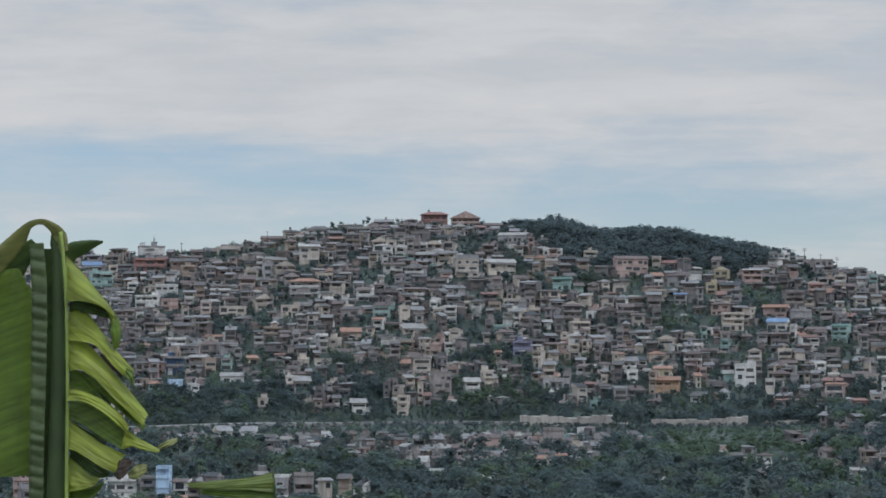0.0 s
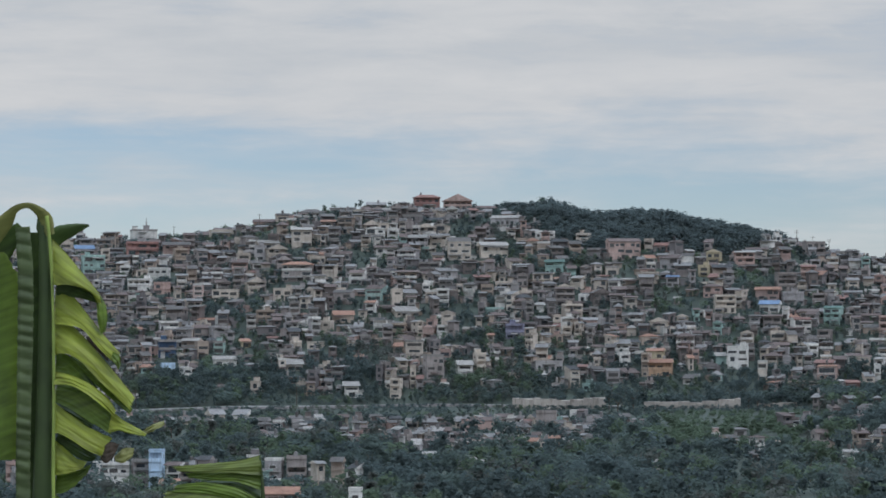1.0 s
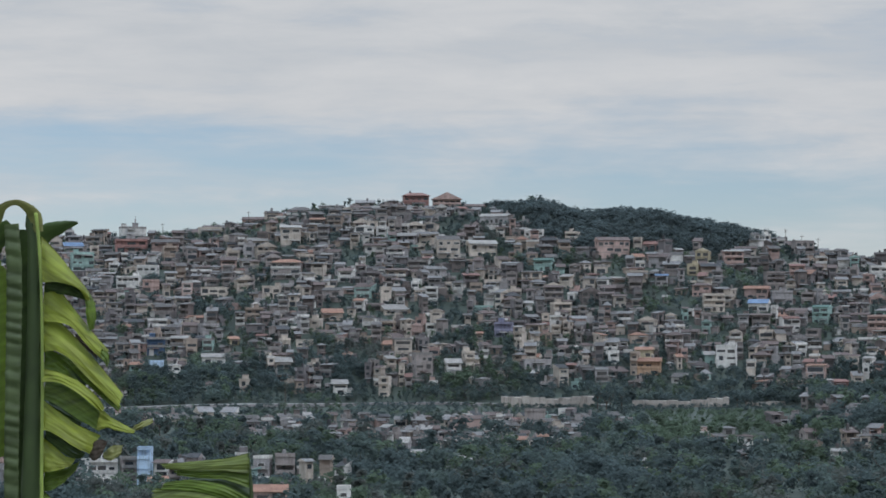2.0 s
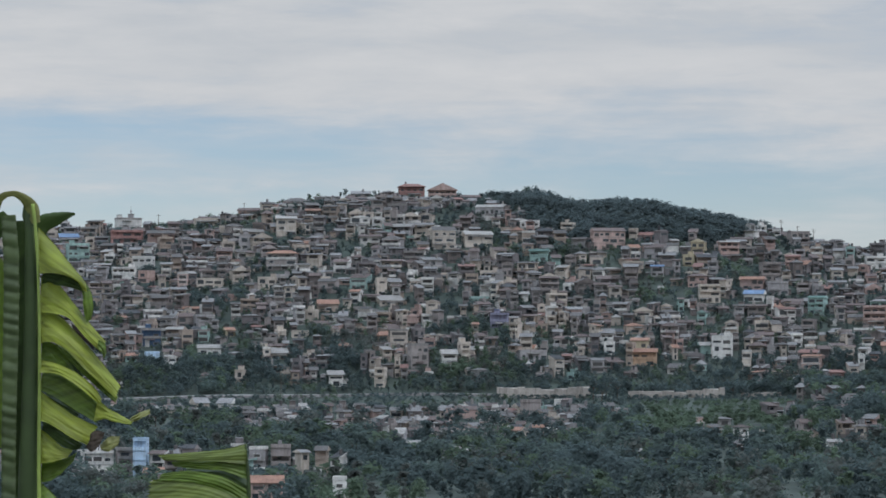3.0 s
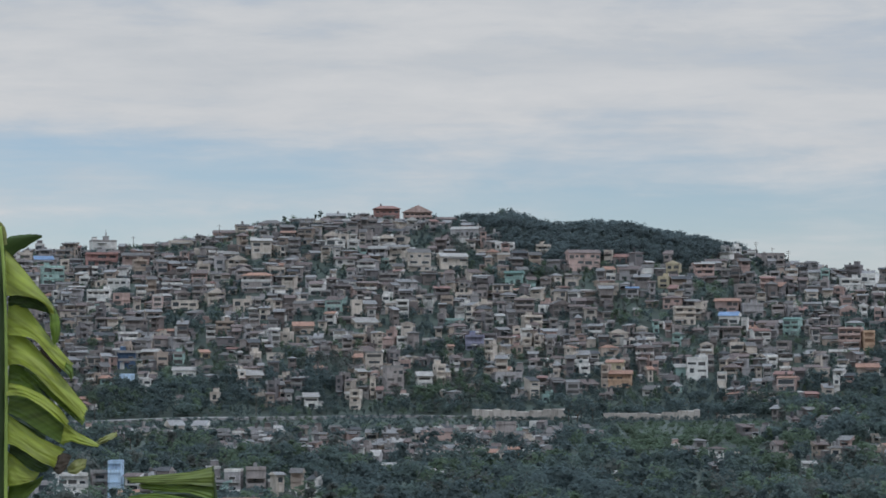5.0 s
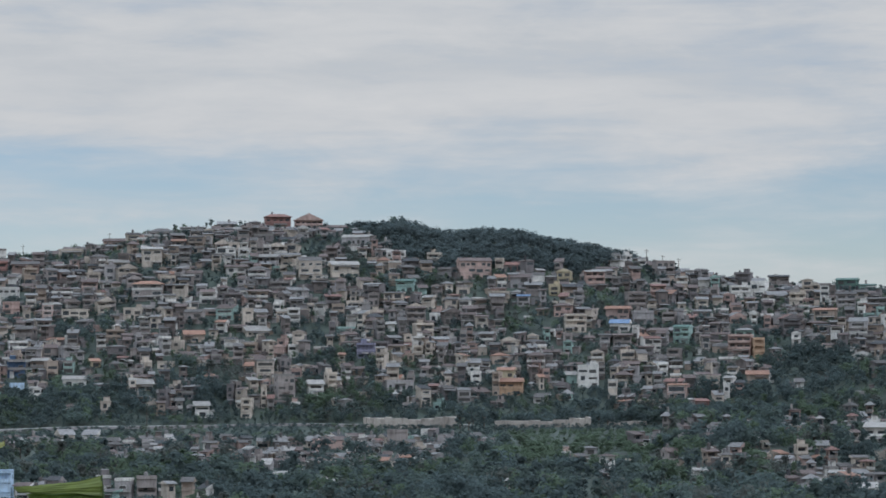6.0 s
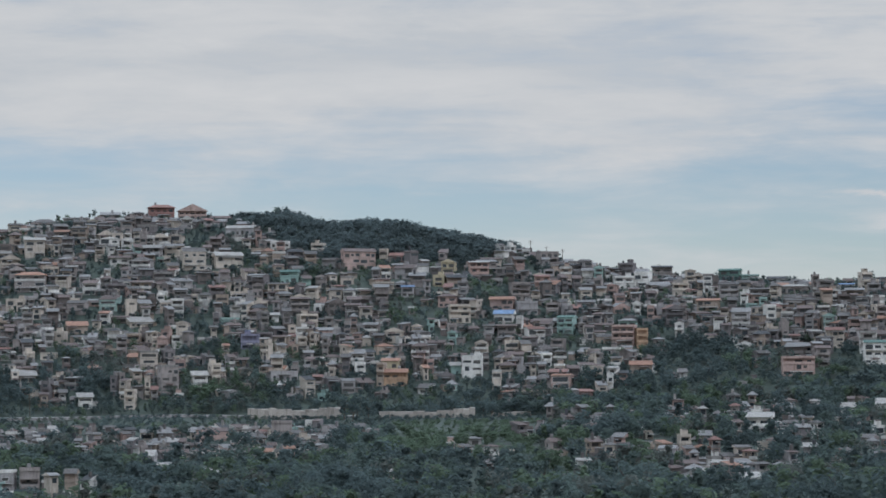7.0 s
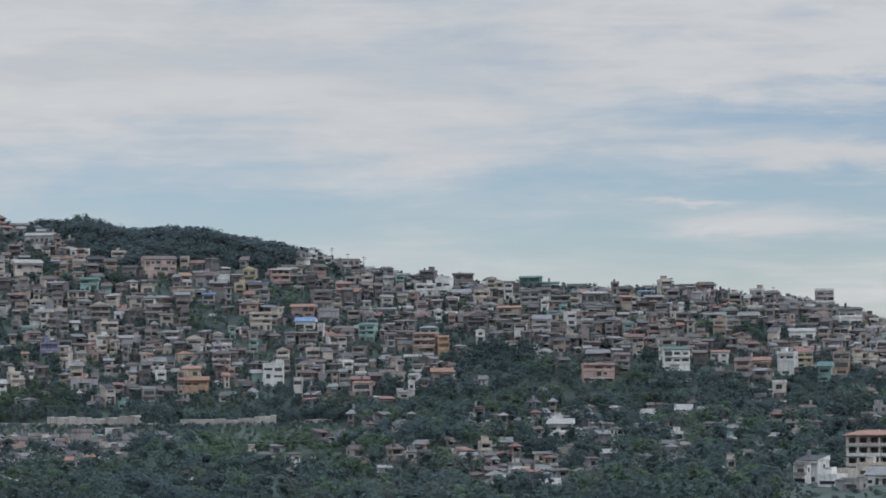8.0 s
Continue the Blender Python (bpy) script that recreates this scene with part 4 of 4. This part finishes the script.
# ---- larger buildings down in the valley ----
def apartment_block(x, y, z, w, d, floors, h, turn):
    """Open galleries on columns, with a red hipped roof."""
    thing = tagged(new("apartment_building"), "cream apartment building with open galleries and a red roof", "apartment building")
    thing.matrix_basis = pose(x, y, z, 0, 0, turn)
    x0, x1 = -w / 2, w / 2
    m = Mesh()
    m.box(x0 + 0.3, x1, 2.6, d, -6, floors * h, "paint_cream")
    part("wall", m, thing)
    for i in range(floors + 1):
        m = Mesh(); m.box(x0, x1 + 0.2, 0, 2.59, i * h - 0.3, i * h, "concrete"); part("floor_slab", m, thing)
        if i < floors:
            m = Mesh(); m.box(x0 + 0.06, x1 + 0.14, 0.06, 0.2, i * h + 0.004, i * h + 0.85, "paint_cream" if i % 2 else "paint_white"); part("balustrade", m, thing)
            k = int(w / 3.2)
            for j in range(k):
                cx = x0 + 1.7 + j * (w - 3.0) / max(1, k - 1)
                m, p = Mesh(), Mesh(); pane_in_frame(m, p, (cx - 0.9, 2.6, i * h + 0.2), (1, 0), (0, -1), 1.9, 2.1, "paint_white", "opening_shade"); part("pane", p, part("window", m, thing))
    for j in range(int(w / 3.2) + 1):
        cx = x0 + 0.4 + j * (w - 0.6) / int(w / 3.2)
        m = Mesh(); m.box(cx - 0.28, cx + 0.28, 0.21, 0.7, -6, floors * h - 0.304, "paint_cream"); part("column", m, thing)
    m = Mesh()
    z = floors * h + 0.004
    p = [(x0 - 0.8, -0.8, z), (x1 + 0.8, -0.8, z), (x1 + 0.8, d + 0.8, z), (x0 - 0.8, d + 0.8, z)]
    p += [(a, b, c + 0.3) for a, b, c in p] + [(x0 + 4, d / 2, z + 1.5), (x1 - 4, d / 2, z + 1.5)]
    m.poly(p, [(4, 5, 9, 8), (5, 6, 9), (6, 7, 8, 9), (7, 4, 8), (0, 3, 2, 1), (0, 1, 5, 4), (1, 2, 6, 5), (2, 3, 7, 6), (3, 0, 4, 7)], "sheet_orange")
    part("roof", m, thing)


apartment_block(BLOCK[0], BLOCK[1], -24.9, 22.5, 13, 4, 2.95, -20.0)

def roof_tower(x, y, z):
    """A stair head with a tank and a mast, on the flat roof of a ridge house."""
    thing = tagged(new("roof_tower"), "pale concrete stair tower with a thin mast on top", "roof tower")
    thing.matrix_basis = pose(x, y, z)
    m = Mesh(); m.box(-1.4, 1.4, -1.2, 1.2, 0, 2.6, "paint_grey"); part("wall", m, thing)
    m = Mesh(); m.box(-1.6, 1.6, -1.4, 1.4, 2.604, 2.75, "concrete"); part("roof", m, thing)
    m = Mesh(); m.box(-0.35, 0.35, -0.35, 0.35, 2.754, 4.6, "paint_grey"); part("mast_base", m, thing)
    m = Mesh(); m.box(-0.06, 0.06, -0.06, 0.06, 4.604, 6.4, "bark"); part("mast", m, thing)


roof_tower(-141.8, 1497.0, 72.16)


# ---- banana plant beside the camera ----
def leaf_mat(name, color, glow, stripes, turn, rough=0.45):
    """A thin leaf that lets light through, with fine parallel veins."""
    m = bpy.data.materials.new(name)
    m.use_nodes = True
    t = m.node_tree
    L = t.links.new
    p, out = t.nodes["Principled BSDF"], t.nodes["Material Output"]
    p.inputs["Roughness"].default_value = rough
    co = t.nodes.new("ShaderNodeNewGeometry")
    spin = t.nodes.new("ShaderNodeMapping")
    spin.inputs["Rotation"].default_value = (0, radians(turn), 0)
    mp = t.nodes.new("ShaderNodeMapping")
    mp.inputs["Scale"].default_value = (5, 5, stripes)
    L(co.outputs["Position"], spin.inputs[0]); L(spin.outputs[0], mp.inputs[0])
    n = t.nodes.new("ShaderNodeTexNoise"); n.inputs["Scale"].default_value = 1.6; n.inputs["Detail"].default_value = 4
    L(mp.outputs[0], n.inputs["Vector"])
    n2 = t.nodes.new("ShaderNodeTexNoise"); n2.inputs["Scale"].default_value = 14; n2.inputs["Detail"].default_value = 5
    L(co.outputs["Position"], n2.inputs["Vector"])
    mx = t.nodes.new("ShaderNodeMath"); mx.operation = "MULTIPLY_ADD"; mx.inputs[1].default_value = 0.55
    h = t.nodes.new("ShaderNodeMath"); h.operation = "MULTIPLY"; h.inputs[1].default_value = 0.45
    L(n.outputs[0], mx.inputs[0]); L(n2.outputs[0], h.inputs[0]); L(h.outputs[0], mx.inputs[2])
    r = t.nodes.new("ShaderNodeValToRGB")
    r.color_ramp.elements[0].position, r.color_ramp.elements[1].position = 0.32, 0.68
    r.color_ramp.elements[0].color = (*[c * 0.5 for c in color], 1)
    r.color_ramp.elements[1].color = (*[min(1, c * 1.4) for c in color], 1)
    L(mx.outputs[0], r.inputs[0])
    L(r.outputs[0], p.inputs["Base Color"])
    b = t.nodes.new("ShaderNodeBump"); b.inputs["Strength"].default_value = 0.35; b.inputs["Distance"].default_value = 0.004
    L(n.outputs[0], b.inputs["Height"]); L(b.outputs[0], p.inputs["Normal"])
    tr = t.nodes.new("ShaderNodeBsdfTranslucent")
    L(r.outputs[0], tr.inputs[0])
    ms = t.nodes.new("ShaderNodeMixShader"); ms.inputs[0].default_value = glow
    L(p.outputs[0], ms.inputs[1]); L(tr.outputs[0], ms.inputs[2]); L(ms.outputs[0], out.inputs[0])
    MATS[name] = m


# bright, mid and deep tones of one leaf: light and shade set in colour
leaf_mat("leaf_bright", (0.34, 0.385, 0.05), 0.4, 70, -36)
leaf_mat("leaf_mid_shaded", (0.148, 0.222, 0.026), 0.35, 60, 20)
leaf_mat("leaf_deep_shaded", (0.06, 0.10, 0.02), 0.25, 40, 32)
leaf_mat("leaf_olive", (0.25, 0.25, 0.075), 0.3, 40, 10)
leaf_mat("leaf_lower", (0.19, 0.235, 0.05), 0.3, 60, 22)
leaf_mat("leaf_pleat", (0.125, 0.165, 0.065), 0.35, 30, 0)
leaf_mat("rib_dark", (0.042, 0.068, 0.014), 0.0, 4, 0, 0.6)
leaf_mat("rib_pale", (0.30, 0.38, 0.08), 0.1, 4, 0, 0.6)
leaf_mat("leaf_dead", (0.055, 0.040, 0.028), 0.1, 20, 40, 0.9)
leaf_mat("stem_skin", (0.14, 0.17, 0.07), 0.0, 3, 0, 0.6)
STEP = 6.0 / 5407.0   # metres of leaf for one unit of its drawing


def leaf_at(u, v, deep=0.0):
    return Vector(((u - 784) * STEP, 6.0 + deep, (700 - v) * STEP))


def glide(pts, n):
    """A smooth line through the given stations, each a tuple of numbers."""
    p = [np.array(q, float) for q in pts]
    p = [2 * p[0] - p[1]] + p + [2 * p[-1] - p[-2]]
    out = []
    for i in range(n):
        s = i / (n - 1) * (len(p) - 3)
        k = min(int(s), len(p) - 4)
        t = s - k
        a, b, c, d = p[k:k + 4]
        out.append(0.5 * (2 * b + (c - a) * t + (2 * a - 5 * b + 4 * c - d) * t * t + (3 * b - a - 3 * c + d) * t ** 3))
    return out


def blade(stations, material, fold=0.35, ripple=0.0, n=22, across=9, seed=0, under=None, crimp=0.0, crease=0.45):
    """A strip of leaf along stations (u, v, depth, half-width), folded along its middle, pleated, uneven at the rim, 0.6 mm thick."""
    rng = random.Random(seed)
    line = glide(stations, n)
    m = Mesh()
    top, low = [], []
    jag = [(rng.uniform(0.93, 1.04), rng.uniform(0.93, 1.04)) for _ in range(n)]
    for i, st in enumerate(line):
        q = line[min(i + 1, n - 1)] - line[max(i - 1, 0)]
        d = np.array((-q[1], q[0])); d = d / (np.hypot(*d) + 1e-9)
        for j in range(across):
            w = 2 * j / (across - 1) - 1
            hw = max(0.6, st[3]) * (jag[i][0] if w < 0 else jag[i][1])
            p = leaf_at(st[0] + d[0] * w * hw, st[1] + d[1] * w * hw, st[2] + fold * abs(w + crease) * hw * STEP + ripple * (1 if j % 2 else -1) * (0.7 + 0.3 * math.sin(i * 0.4 + j)) + -crimp * abs(math.sin(st[1] * 0.14 + 1.1 * math.sin(st[1] * 0.031) + w * 0.5)) * (0.7 + 0.3 * math.sin(st[1] * 0.083)))
            top.append(tuple(p)); low.append((p[0], p[1] + 0.0008, p[2]))
    k = n * across
    f, g = [], []
    for i in range(n - 1):
        for j in range(across - 1):
            a = i * across + j
            f.append((a, a + 1, a + across + 1, a + across)); g.append((k + a, k + a + across, k + a + across + 1, k + a + 1))
    rim = [(i * across, (i + 1) * across) for i in range(n - 1)] + [((i + 1) * across + across - 1, i * across + across - 1) for i in range(n - 1)]
    m.poly(top + low, f, material)
    s = m.slot(under or material)
    for q in g + [(a, b, b + k, a + k) for a, b in rim]:
        m.f.append(list(q)); m.m.append(s)
    return m


def torn(up, lo, deep, lean, material, seed, veins=5, bow=0.014, rag=5.0, n=26, across=17):
    """A torn strip of blade between an upper and a lower edge: veined along its length, bowed, with a ragged end, 0.8 mm thick."""
    rng = random.Random(seed)
    top = []
    for i in range(n):
        t = i / (n - 1)
        for j in range(across):
            w = j / (across - 1)
            tt = min(1.0, t * (1.0 - 0.004 * rag * (0.5 + 0.5 * math.sin(j * 2.4 + seed)) * (t > 0.8)))
            a, b = edge_point(up, tt), edge_point(lo, tt)
            wob = 1.3 * noise.noise(Vector((t * 7, w * 1.5, seed))) + (0.8 * noise.noise(Vector((t * 19, w, seed + 5.0))) if j in (0, across - 1) else 0)
            u, v = a[0] * (1 - w) + b[0] * w + wob * 0.5, a[1] * (1 - w) + b[1] * w + wob
            d = deep - bow * math.sin(t * 3.14) + lean * (1 - w) ** 2 + 0.0011 * math.sin(w * veins * 6.283 + seed) + 0.004 * noise.noise(Vector((t * 4, w * 3, seed * 1.7)))
            top.append(tuple(leaf_at(u, v, d)))
    k = n * across
    low = [(x, y + 0.0008, z) for x, y, z in top]
    f = []
    for i in range(n - 1):
        for j in range(across - 1):
            a = i * across + j
            f += [(a, a + across, a + across + 1, a + 1), (k + a, k + a + 1, k + a + across + 1, k + a + across)]
    rim = [i * across for i in range(n)] + [(n - 1) * across + j for j in range(1, across)] + [i * across + across - 1 for i in reversed(range(n - 1))] + [j for j in reversed(range(1, across - 1))]
    f += [(rim[i], rim[(i + 1) % len(rim)], k + rim[(i + 1) % len(rim)], k + rim[i]) for i in range(len(rim))]
    m = Mesh()
    m.poly(top + low, f, material)
    return m


def edge_point(pts, t):
    """A place along a smooth line through a few points, t from 0 to 1."""
    p = [np.array(q, float) for q in pts]
    p = [2 * p[0] - p[1]] + p + [2 * p[-1] - p[-2]]
    x = t * (len(p) - 3)
    k = min(int(x), len(p) - 4)
    x -= k
    a, b, c, d = p[k:k + 4]
    return 0.5 * (2 * b + (c - a) * x + (2 * a - 5 * b + 4 * c - d) * x * x + (3 * b - a - 3 * c + d) * x ** 3)


def rod(stations, material, n=40, flat=0.7):
    """A tapered, slightly flattened stalk along stations (u, v, depth, half-width)."""
    m = Mesh()
    line = glide(stations, n)
    v, f = [], []
    for i, st in enumerate(line):
        q = line[min(i + 1, n - 1)] - line[max(i - 1, 0)]
        d = np.array((-q[1], q[0])); d = d / (np.hypot(*d) + 1e-9)
        for j in range(12):
            w = j * math.pi / 6
            c, s = math.cos(w) * st[3], math.sin(w) * st[3] * STEP * flat
            v.append(tuple(leaf_at(st[0] + d[0] * c, st[1] + d[1] * c, st[2] + s)))
    for i in range(n - 1):
        for j in range(12):
            f.append((i * 12 + j, i * 12 + (j + 1) % 12, i * 12 + 12 + (j + 1) % 12, i * 12 + 12 + j))
    f += [tuple(reversed(range(12))), tuple(range(12 * n - 12, 12 * n))]
    m.poly(v, f, material)
    return m


def banana_plant():
    plant = tagged(new("banana_plant"), "banana plant with a torn yellow-green leaf standing upright", "banana plant")
    def add(name, m, label="", to=None):
        return part(name, m, to or plant, label, True)
    add("pseudostem", rod([(150, 3060, 0.1, 95), (146, 2400, 0.1, 88), (140, 1700, 0.08, 66), (130, 1300, 0.05, 48)], "stem_skin", 24, 1.0), "thick green-brown stem")
    rib = add("midrib", rod([(128, 1310, 0.05, 42), (106, 1000, 0.02, 25), (103, 850, 0.012, 19), (104, 700, 0.012, 15), (103, 560, 0.01, 12), (100, 460, 0.01, 9), (94, 412, 0.012, 6), (84, 398, 0.02, 4)], "rib_dark", 60), "dark green leaf midrib")
    add("rib_edge", rod([(123, 990, -0.012, 3.5), (121, 850, -0.01, 3.2), (121, 700, -0.008, 3), (118, 560, -0.006, 2.6), (113, 470, -0.004, 3), (106, 412, 0.0, 3.5)], "rib_pale", 50), "pale rim of the midrib", rib)
    # left half of the blade, whole
    # coloured darker than the strips, as this half lies in shade
    add("leaf_blade", blade([(-20, 480, 0.02, 50), (-12, 560, 0.025, 78), (-10, 680, 0.025, 78), (-10, 790, 0.02, 78), (-8, 846, 0.02, 72)], "leaf_mid_shaded", 0.25, 0.002, 40, 17, 1), "broad mid-green half of the leaf")
    # added backing that closes the gap behind the pleats, in a shade-dark green
    add("leaf_blade", blade([(80, 440, 0.035, 22), (80, 560, 0.04, 26), (80, 700, 0.04, 26), (80, 860, 0.04, 26), (84, 1000, 0.04, 26)], "leaf_deep_shaded", 0.1, 0.001, 30, 5, 41), "shade-coloured backing strip beside the midrib")
    add("leaf_pleats", blade([(64, 432, -0.004, 13), (70, 520, -0.006, 14), (70, 640, -0.006, 14), (68, 760, -0.004, 13), (67, 900, 0, 13), (70, 1040, 0, 12)], "leaf_pleat", 0.0, 0.0, 240, 5, 2, None, 0.0048), "crimped pale edge beside the midrib")
    # the fold over the tip
    add("leaf_fold", blade([(-40, 500, 0.02, 14), (-5, 462, 0.01, 18), (28, 428, 0.0, 15), (50, 402, -0.01, 7), (72, 394, -0.012, 5), (90, 402, -0.006, 8), (104, 418, 0.0, 12), (112, 446, 0.0, 8)], "leaf_olive", 0.3, 0.001, 44, 7, 3), "olive rolled tip of the leaf")
    # the shade under the roll is a strip of darker green
    add("leaf_fold", blade([(-30, 520, 0.035, 25), (10, 480, 0.03, 26), (38, 448, 0.03, 18), (56, 428, 0.03, 8)], "leaf_deep_shaded", 0.2, 0.001, 24, 7, 4), "shaded underside of the rolled tip")
    add("leaf_fold", blade([(98, 455, 0.02, 6), (98, 435, 0.01, 11), (98, 412, 0.01, 10), (92, 400, 0.01, 4)], "leaf_deep_shaded", 0.1, 0.001, 14, 5, 5))
    # torn strips on the right: upper and lower edge of each, from the rib outwards
    def strip(up, lo, deep, lean, material, seed, label="", veins=5, bow=0.014, rag=5.0, to=None):
        return add("leaf_strip", torn(up, lo, deep, lean, material, seed, veins, bow, rag), label, to)
    strip([(114, 452), (140, 478), (172, 516), (198, 548), (211, 574)], [(120, 536), (138, 534), (164, 538), (186, 548), (197, 566)], -0.008, 0.03, "leaf_bright", 1, "fan of yellow-green blade beside the tip", 7, 0.02, 1.0)
    strip([(197, 548), (209, 566), (214, 592), (210, 618)], [(190, 552), (196, 574), (198, 600), (203, 622)], -0.004, 0.012, "leaf_mid_shaded", 2, "curled-down end of the blade", 2, 0.004, 3)
    # darker strips from here on paint shade on undersides and between the strips
    strip([(122, 530), (150, 532), (176, 542), (194, 556)], [(122, 552), (152, 556), (180, 562), (192, 566)], 0.012, 0.0, "leaf_deep_shaded", 3, "shaded underside of the blade", 3, 0.002, 3)
    strip([(119, 540), (146, 548), (176, 584), (206, 622), (236, 656)], [(121, 604), (146, 606), (172, 614), (200, 646), (230, 676)], 0.0, 0.028, "leaf_bright", 4, "", 6)
    strip([(224, 652), (236, 660), (238, 676)], [(222, 664), (230, 676), (234, 686)], -0.004, 0.006, "leaf_mid_shaded", 5, "", 2, 0.001, 2)
    strip([(170, 622), (190, 636), (212, 658)], [(176, 634), (194, 652), (214, 672)], 0.035, 0.01, "leaf_dead", 6, "dry brown torn scrap", 3, 0.003, 8)
    strip([(119, 598), (150, 606), (184, 640), (222, 684), (263, 736)], [(121, 660), (140, 656), (166, 668), (204, 706), (257, 758)], -0.004, 0.03, "leaf_bright", 7, "", 6)
    strip([(150, 656), (182, 678), (222, 716), (258, 754)], [(146, 664), (176, 694), (214, 730), (254, 764)], 0.014, 0.012, "leaf_mid_shaded", 8, "shaded lower edge of a torn strip", 3, 0.004, 4)
    strip([(121, 652), (144, 660), (166, 686), (186, 712)], [(121, 700), (142, 698), (160, 702), (184, 726)], 0.018, 0.012, "leaf_mid_shaded", 9, "", 4, 0.006, 8)
    strip([(164, 668), (182, 688), (196, 714)], [(160, 686), (176, 704), (190, 726)], 0.03, 0.01, "leaf_deep_shaded", 10, "", 3, 0.003, 6)
    strip([(121, 688), (152, 694), (186, 710), (216, 734), (231, 758)], [(121, 712), (150, 712), (182, 728), (210, 750), (228, 768)], -0.012, 0.014, "leaf_bright", 11, "", 3)
    strip([(122, 708), (152, 710), (184, 728), (212, 752), (228, 768)], [(122, 742), (146, 752), (176, 772), (204, 788), (222, 800)], 0.006, 0.02, "leaf_mid_shaded", 12, "mid-green hanging side of a torn strip", 5, 0.004, 8)
    strip([(222, 756), (240, 772), (262, 784), (284, 798)], [(216, 796), (236, 792), (258, 798), (282, 802)], 0.0, 0.012, "leaf_bright", 13, "", 3, 0.006, 2)
    strip([(128, 744), (160, 760), (188, 778)], [(128, 756), (158, 776), (186, 790)], 0.03, 0.01, "leaf_deep_shaded", 14, "", 3, 0.003, 6)
    strip([(119, 742), (146, 762), (178, 784), (202, 796), (222, 806)], [(121, 794), (144, 802), (172, 820), (194, 832), (206, 838)], -0.008, 0.03, "leaf_bright", 15, "", 6)
    strip([(124, 796), (150, 808), (178, 826), (196, 838)], [(124, 812), (148, 832), (174, 846), (190, 846)], 0.016, 0.01, "leaf_deep_shaded", 16, "underside of a torn strip, shaded dark green", 4, 0.004, 6)
    strip([(119, 808), (140, 824), (162, 842), (178, 846)], [(120, 872), (138, 868), (158, 864), (174, 858)], -0.004, 0.026, "leaf_bright", 17, "", 5, 0.014, 4)
    strip([(122, 868), (142, 864), (164, 862), (186, 850)], [(122, 905), (142, 900), (160, 888), (180, 866)], 0.014, 0.014, "leaf_mid_shaded", 18, "", 5, 0.008, 6)
    strip([(118, 900), (140, 920), (168, 950), (190, 985)], [(118, 950), (136, 968), (158, 985), (184, 1000)], 0.0, 0.02, "leaf_mid_shaded", 19, "", 5)
    strip([(206, 822), (220, 812), (236, 816)], [(204, 842), (214, 850), (228, 838)], -0.004, 0.012, "leaf_dead", 20, "withered dark brown leaf end", 4, 0.012, 9)
    strip([(226, 838), (242, 824), (262, 822)], [(230, 848), (246, 848), (260, 838)], 0.004, 0.012, "leaf_olive", 21, "yellowing torn leaf end", 3, 0.01, 4)
    strip([(268, 798), (288, 784), (312, 774)], [(270, 802), (292, 794), (314, 782)], 0.03, 0.01, "leaf_olive", 22, "yellow torn leaf end", 2, 0.006, 4)
    # a second leaf behind the tip and a lower one
    back = add("back_leaf", blade([(104, 470, 0.05, 12), (118, 446, 0.05, 16), (142, 436, 0.05, 12), (160, 430, 0.05, 7), (176, 427, 0.05, 2)], "leaf_deep_shaded", 0.3, 0.001, 20, 7, 21), "dark green leaf behind the tip")
    low = add("lower_midrib", rod([(180, 1500, 0.1, 26), (380, 1320, 0.12, 20), (478, 1100, 0.08, 9), (488, 930, 0.05, 4), (482, 836, 0.05, 1.6)], "rib_dark", 40), "midrib of a lower leaf")
    # strips alternate pale and dark green to paint the shade of the folds
    for up, lo, deep, lean, mt, veins in (
            ([(484, 836), (440, 846), (380, 852), (322, 857)], [(484, 872), (440, 868), (390, 868), (334, 866)], 0.29, 0.008, "leaf_lower", 5),
            ([(485, 866), (440, 864), (396, 866), (346, 868)], [(486, 900), (440, 884), (400, 882), (352, 876)], 0.295, 0.008, "leaf_mid_shaded", 4),
            ([(486, 892), (446, 878), (410, 876), (372, 880)], [(487, 926), (446, 900), (410, 892), (376, 890)], 0.30, 0.02, "leaf_deep_shaded", 3),
            ([(487, 918), (440, 894), (380, 884), (330, 890)], [(488, 950), (440, 920), (380, 904), (322, 902)], 0.29, 0.006, "leaf_mid_shaded", 4),
            ([(488, 942), (440, 914), (380, 900), (310, 900)], [(489, 980), (440, 950), (380, 936), (304, 936)], 0.285, 0.012, "leaf_lower", 5),
            ([(488, 972), (440, 944), (380, 932), (308, 932)], [(488, 1010), (440, 984), (380, 972), (306, 968)], 0.295, 0.008, "leaf_deep_shaded", 4),
            ([(488, 1002), (440, 978), (380, 968), (312, 964)], [(487, 1050), (440, 1030), (380, 1014), (320, 1004)], 0.29, 0.03, "leaf_lower", 5)):
        add("lower_leaf_strip", torn(up, lo, deep - 0.245, lean, mt, int(up[0][1]), veins, 0.012, 10.0), "", low)


banana_plant()
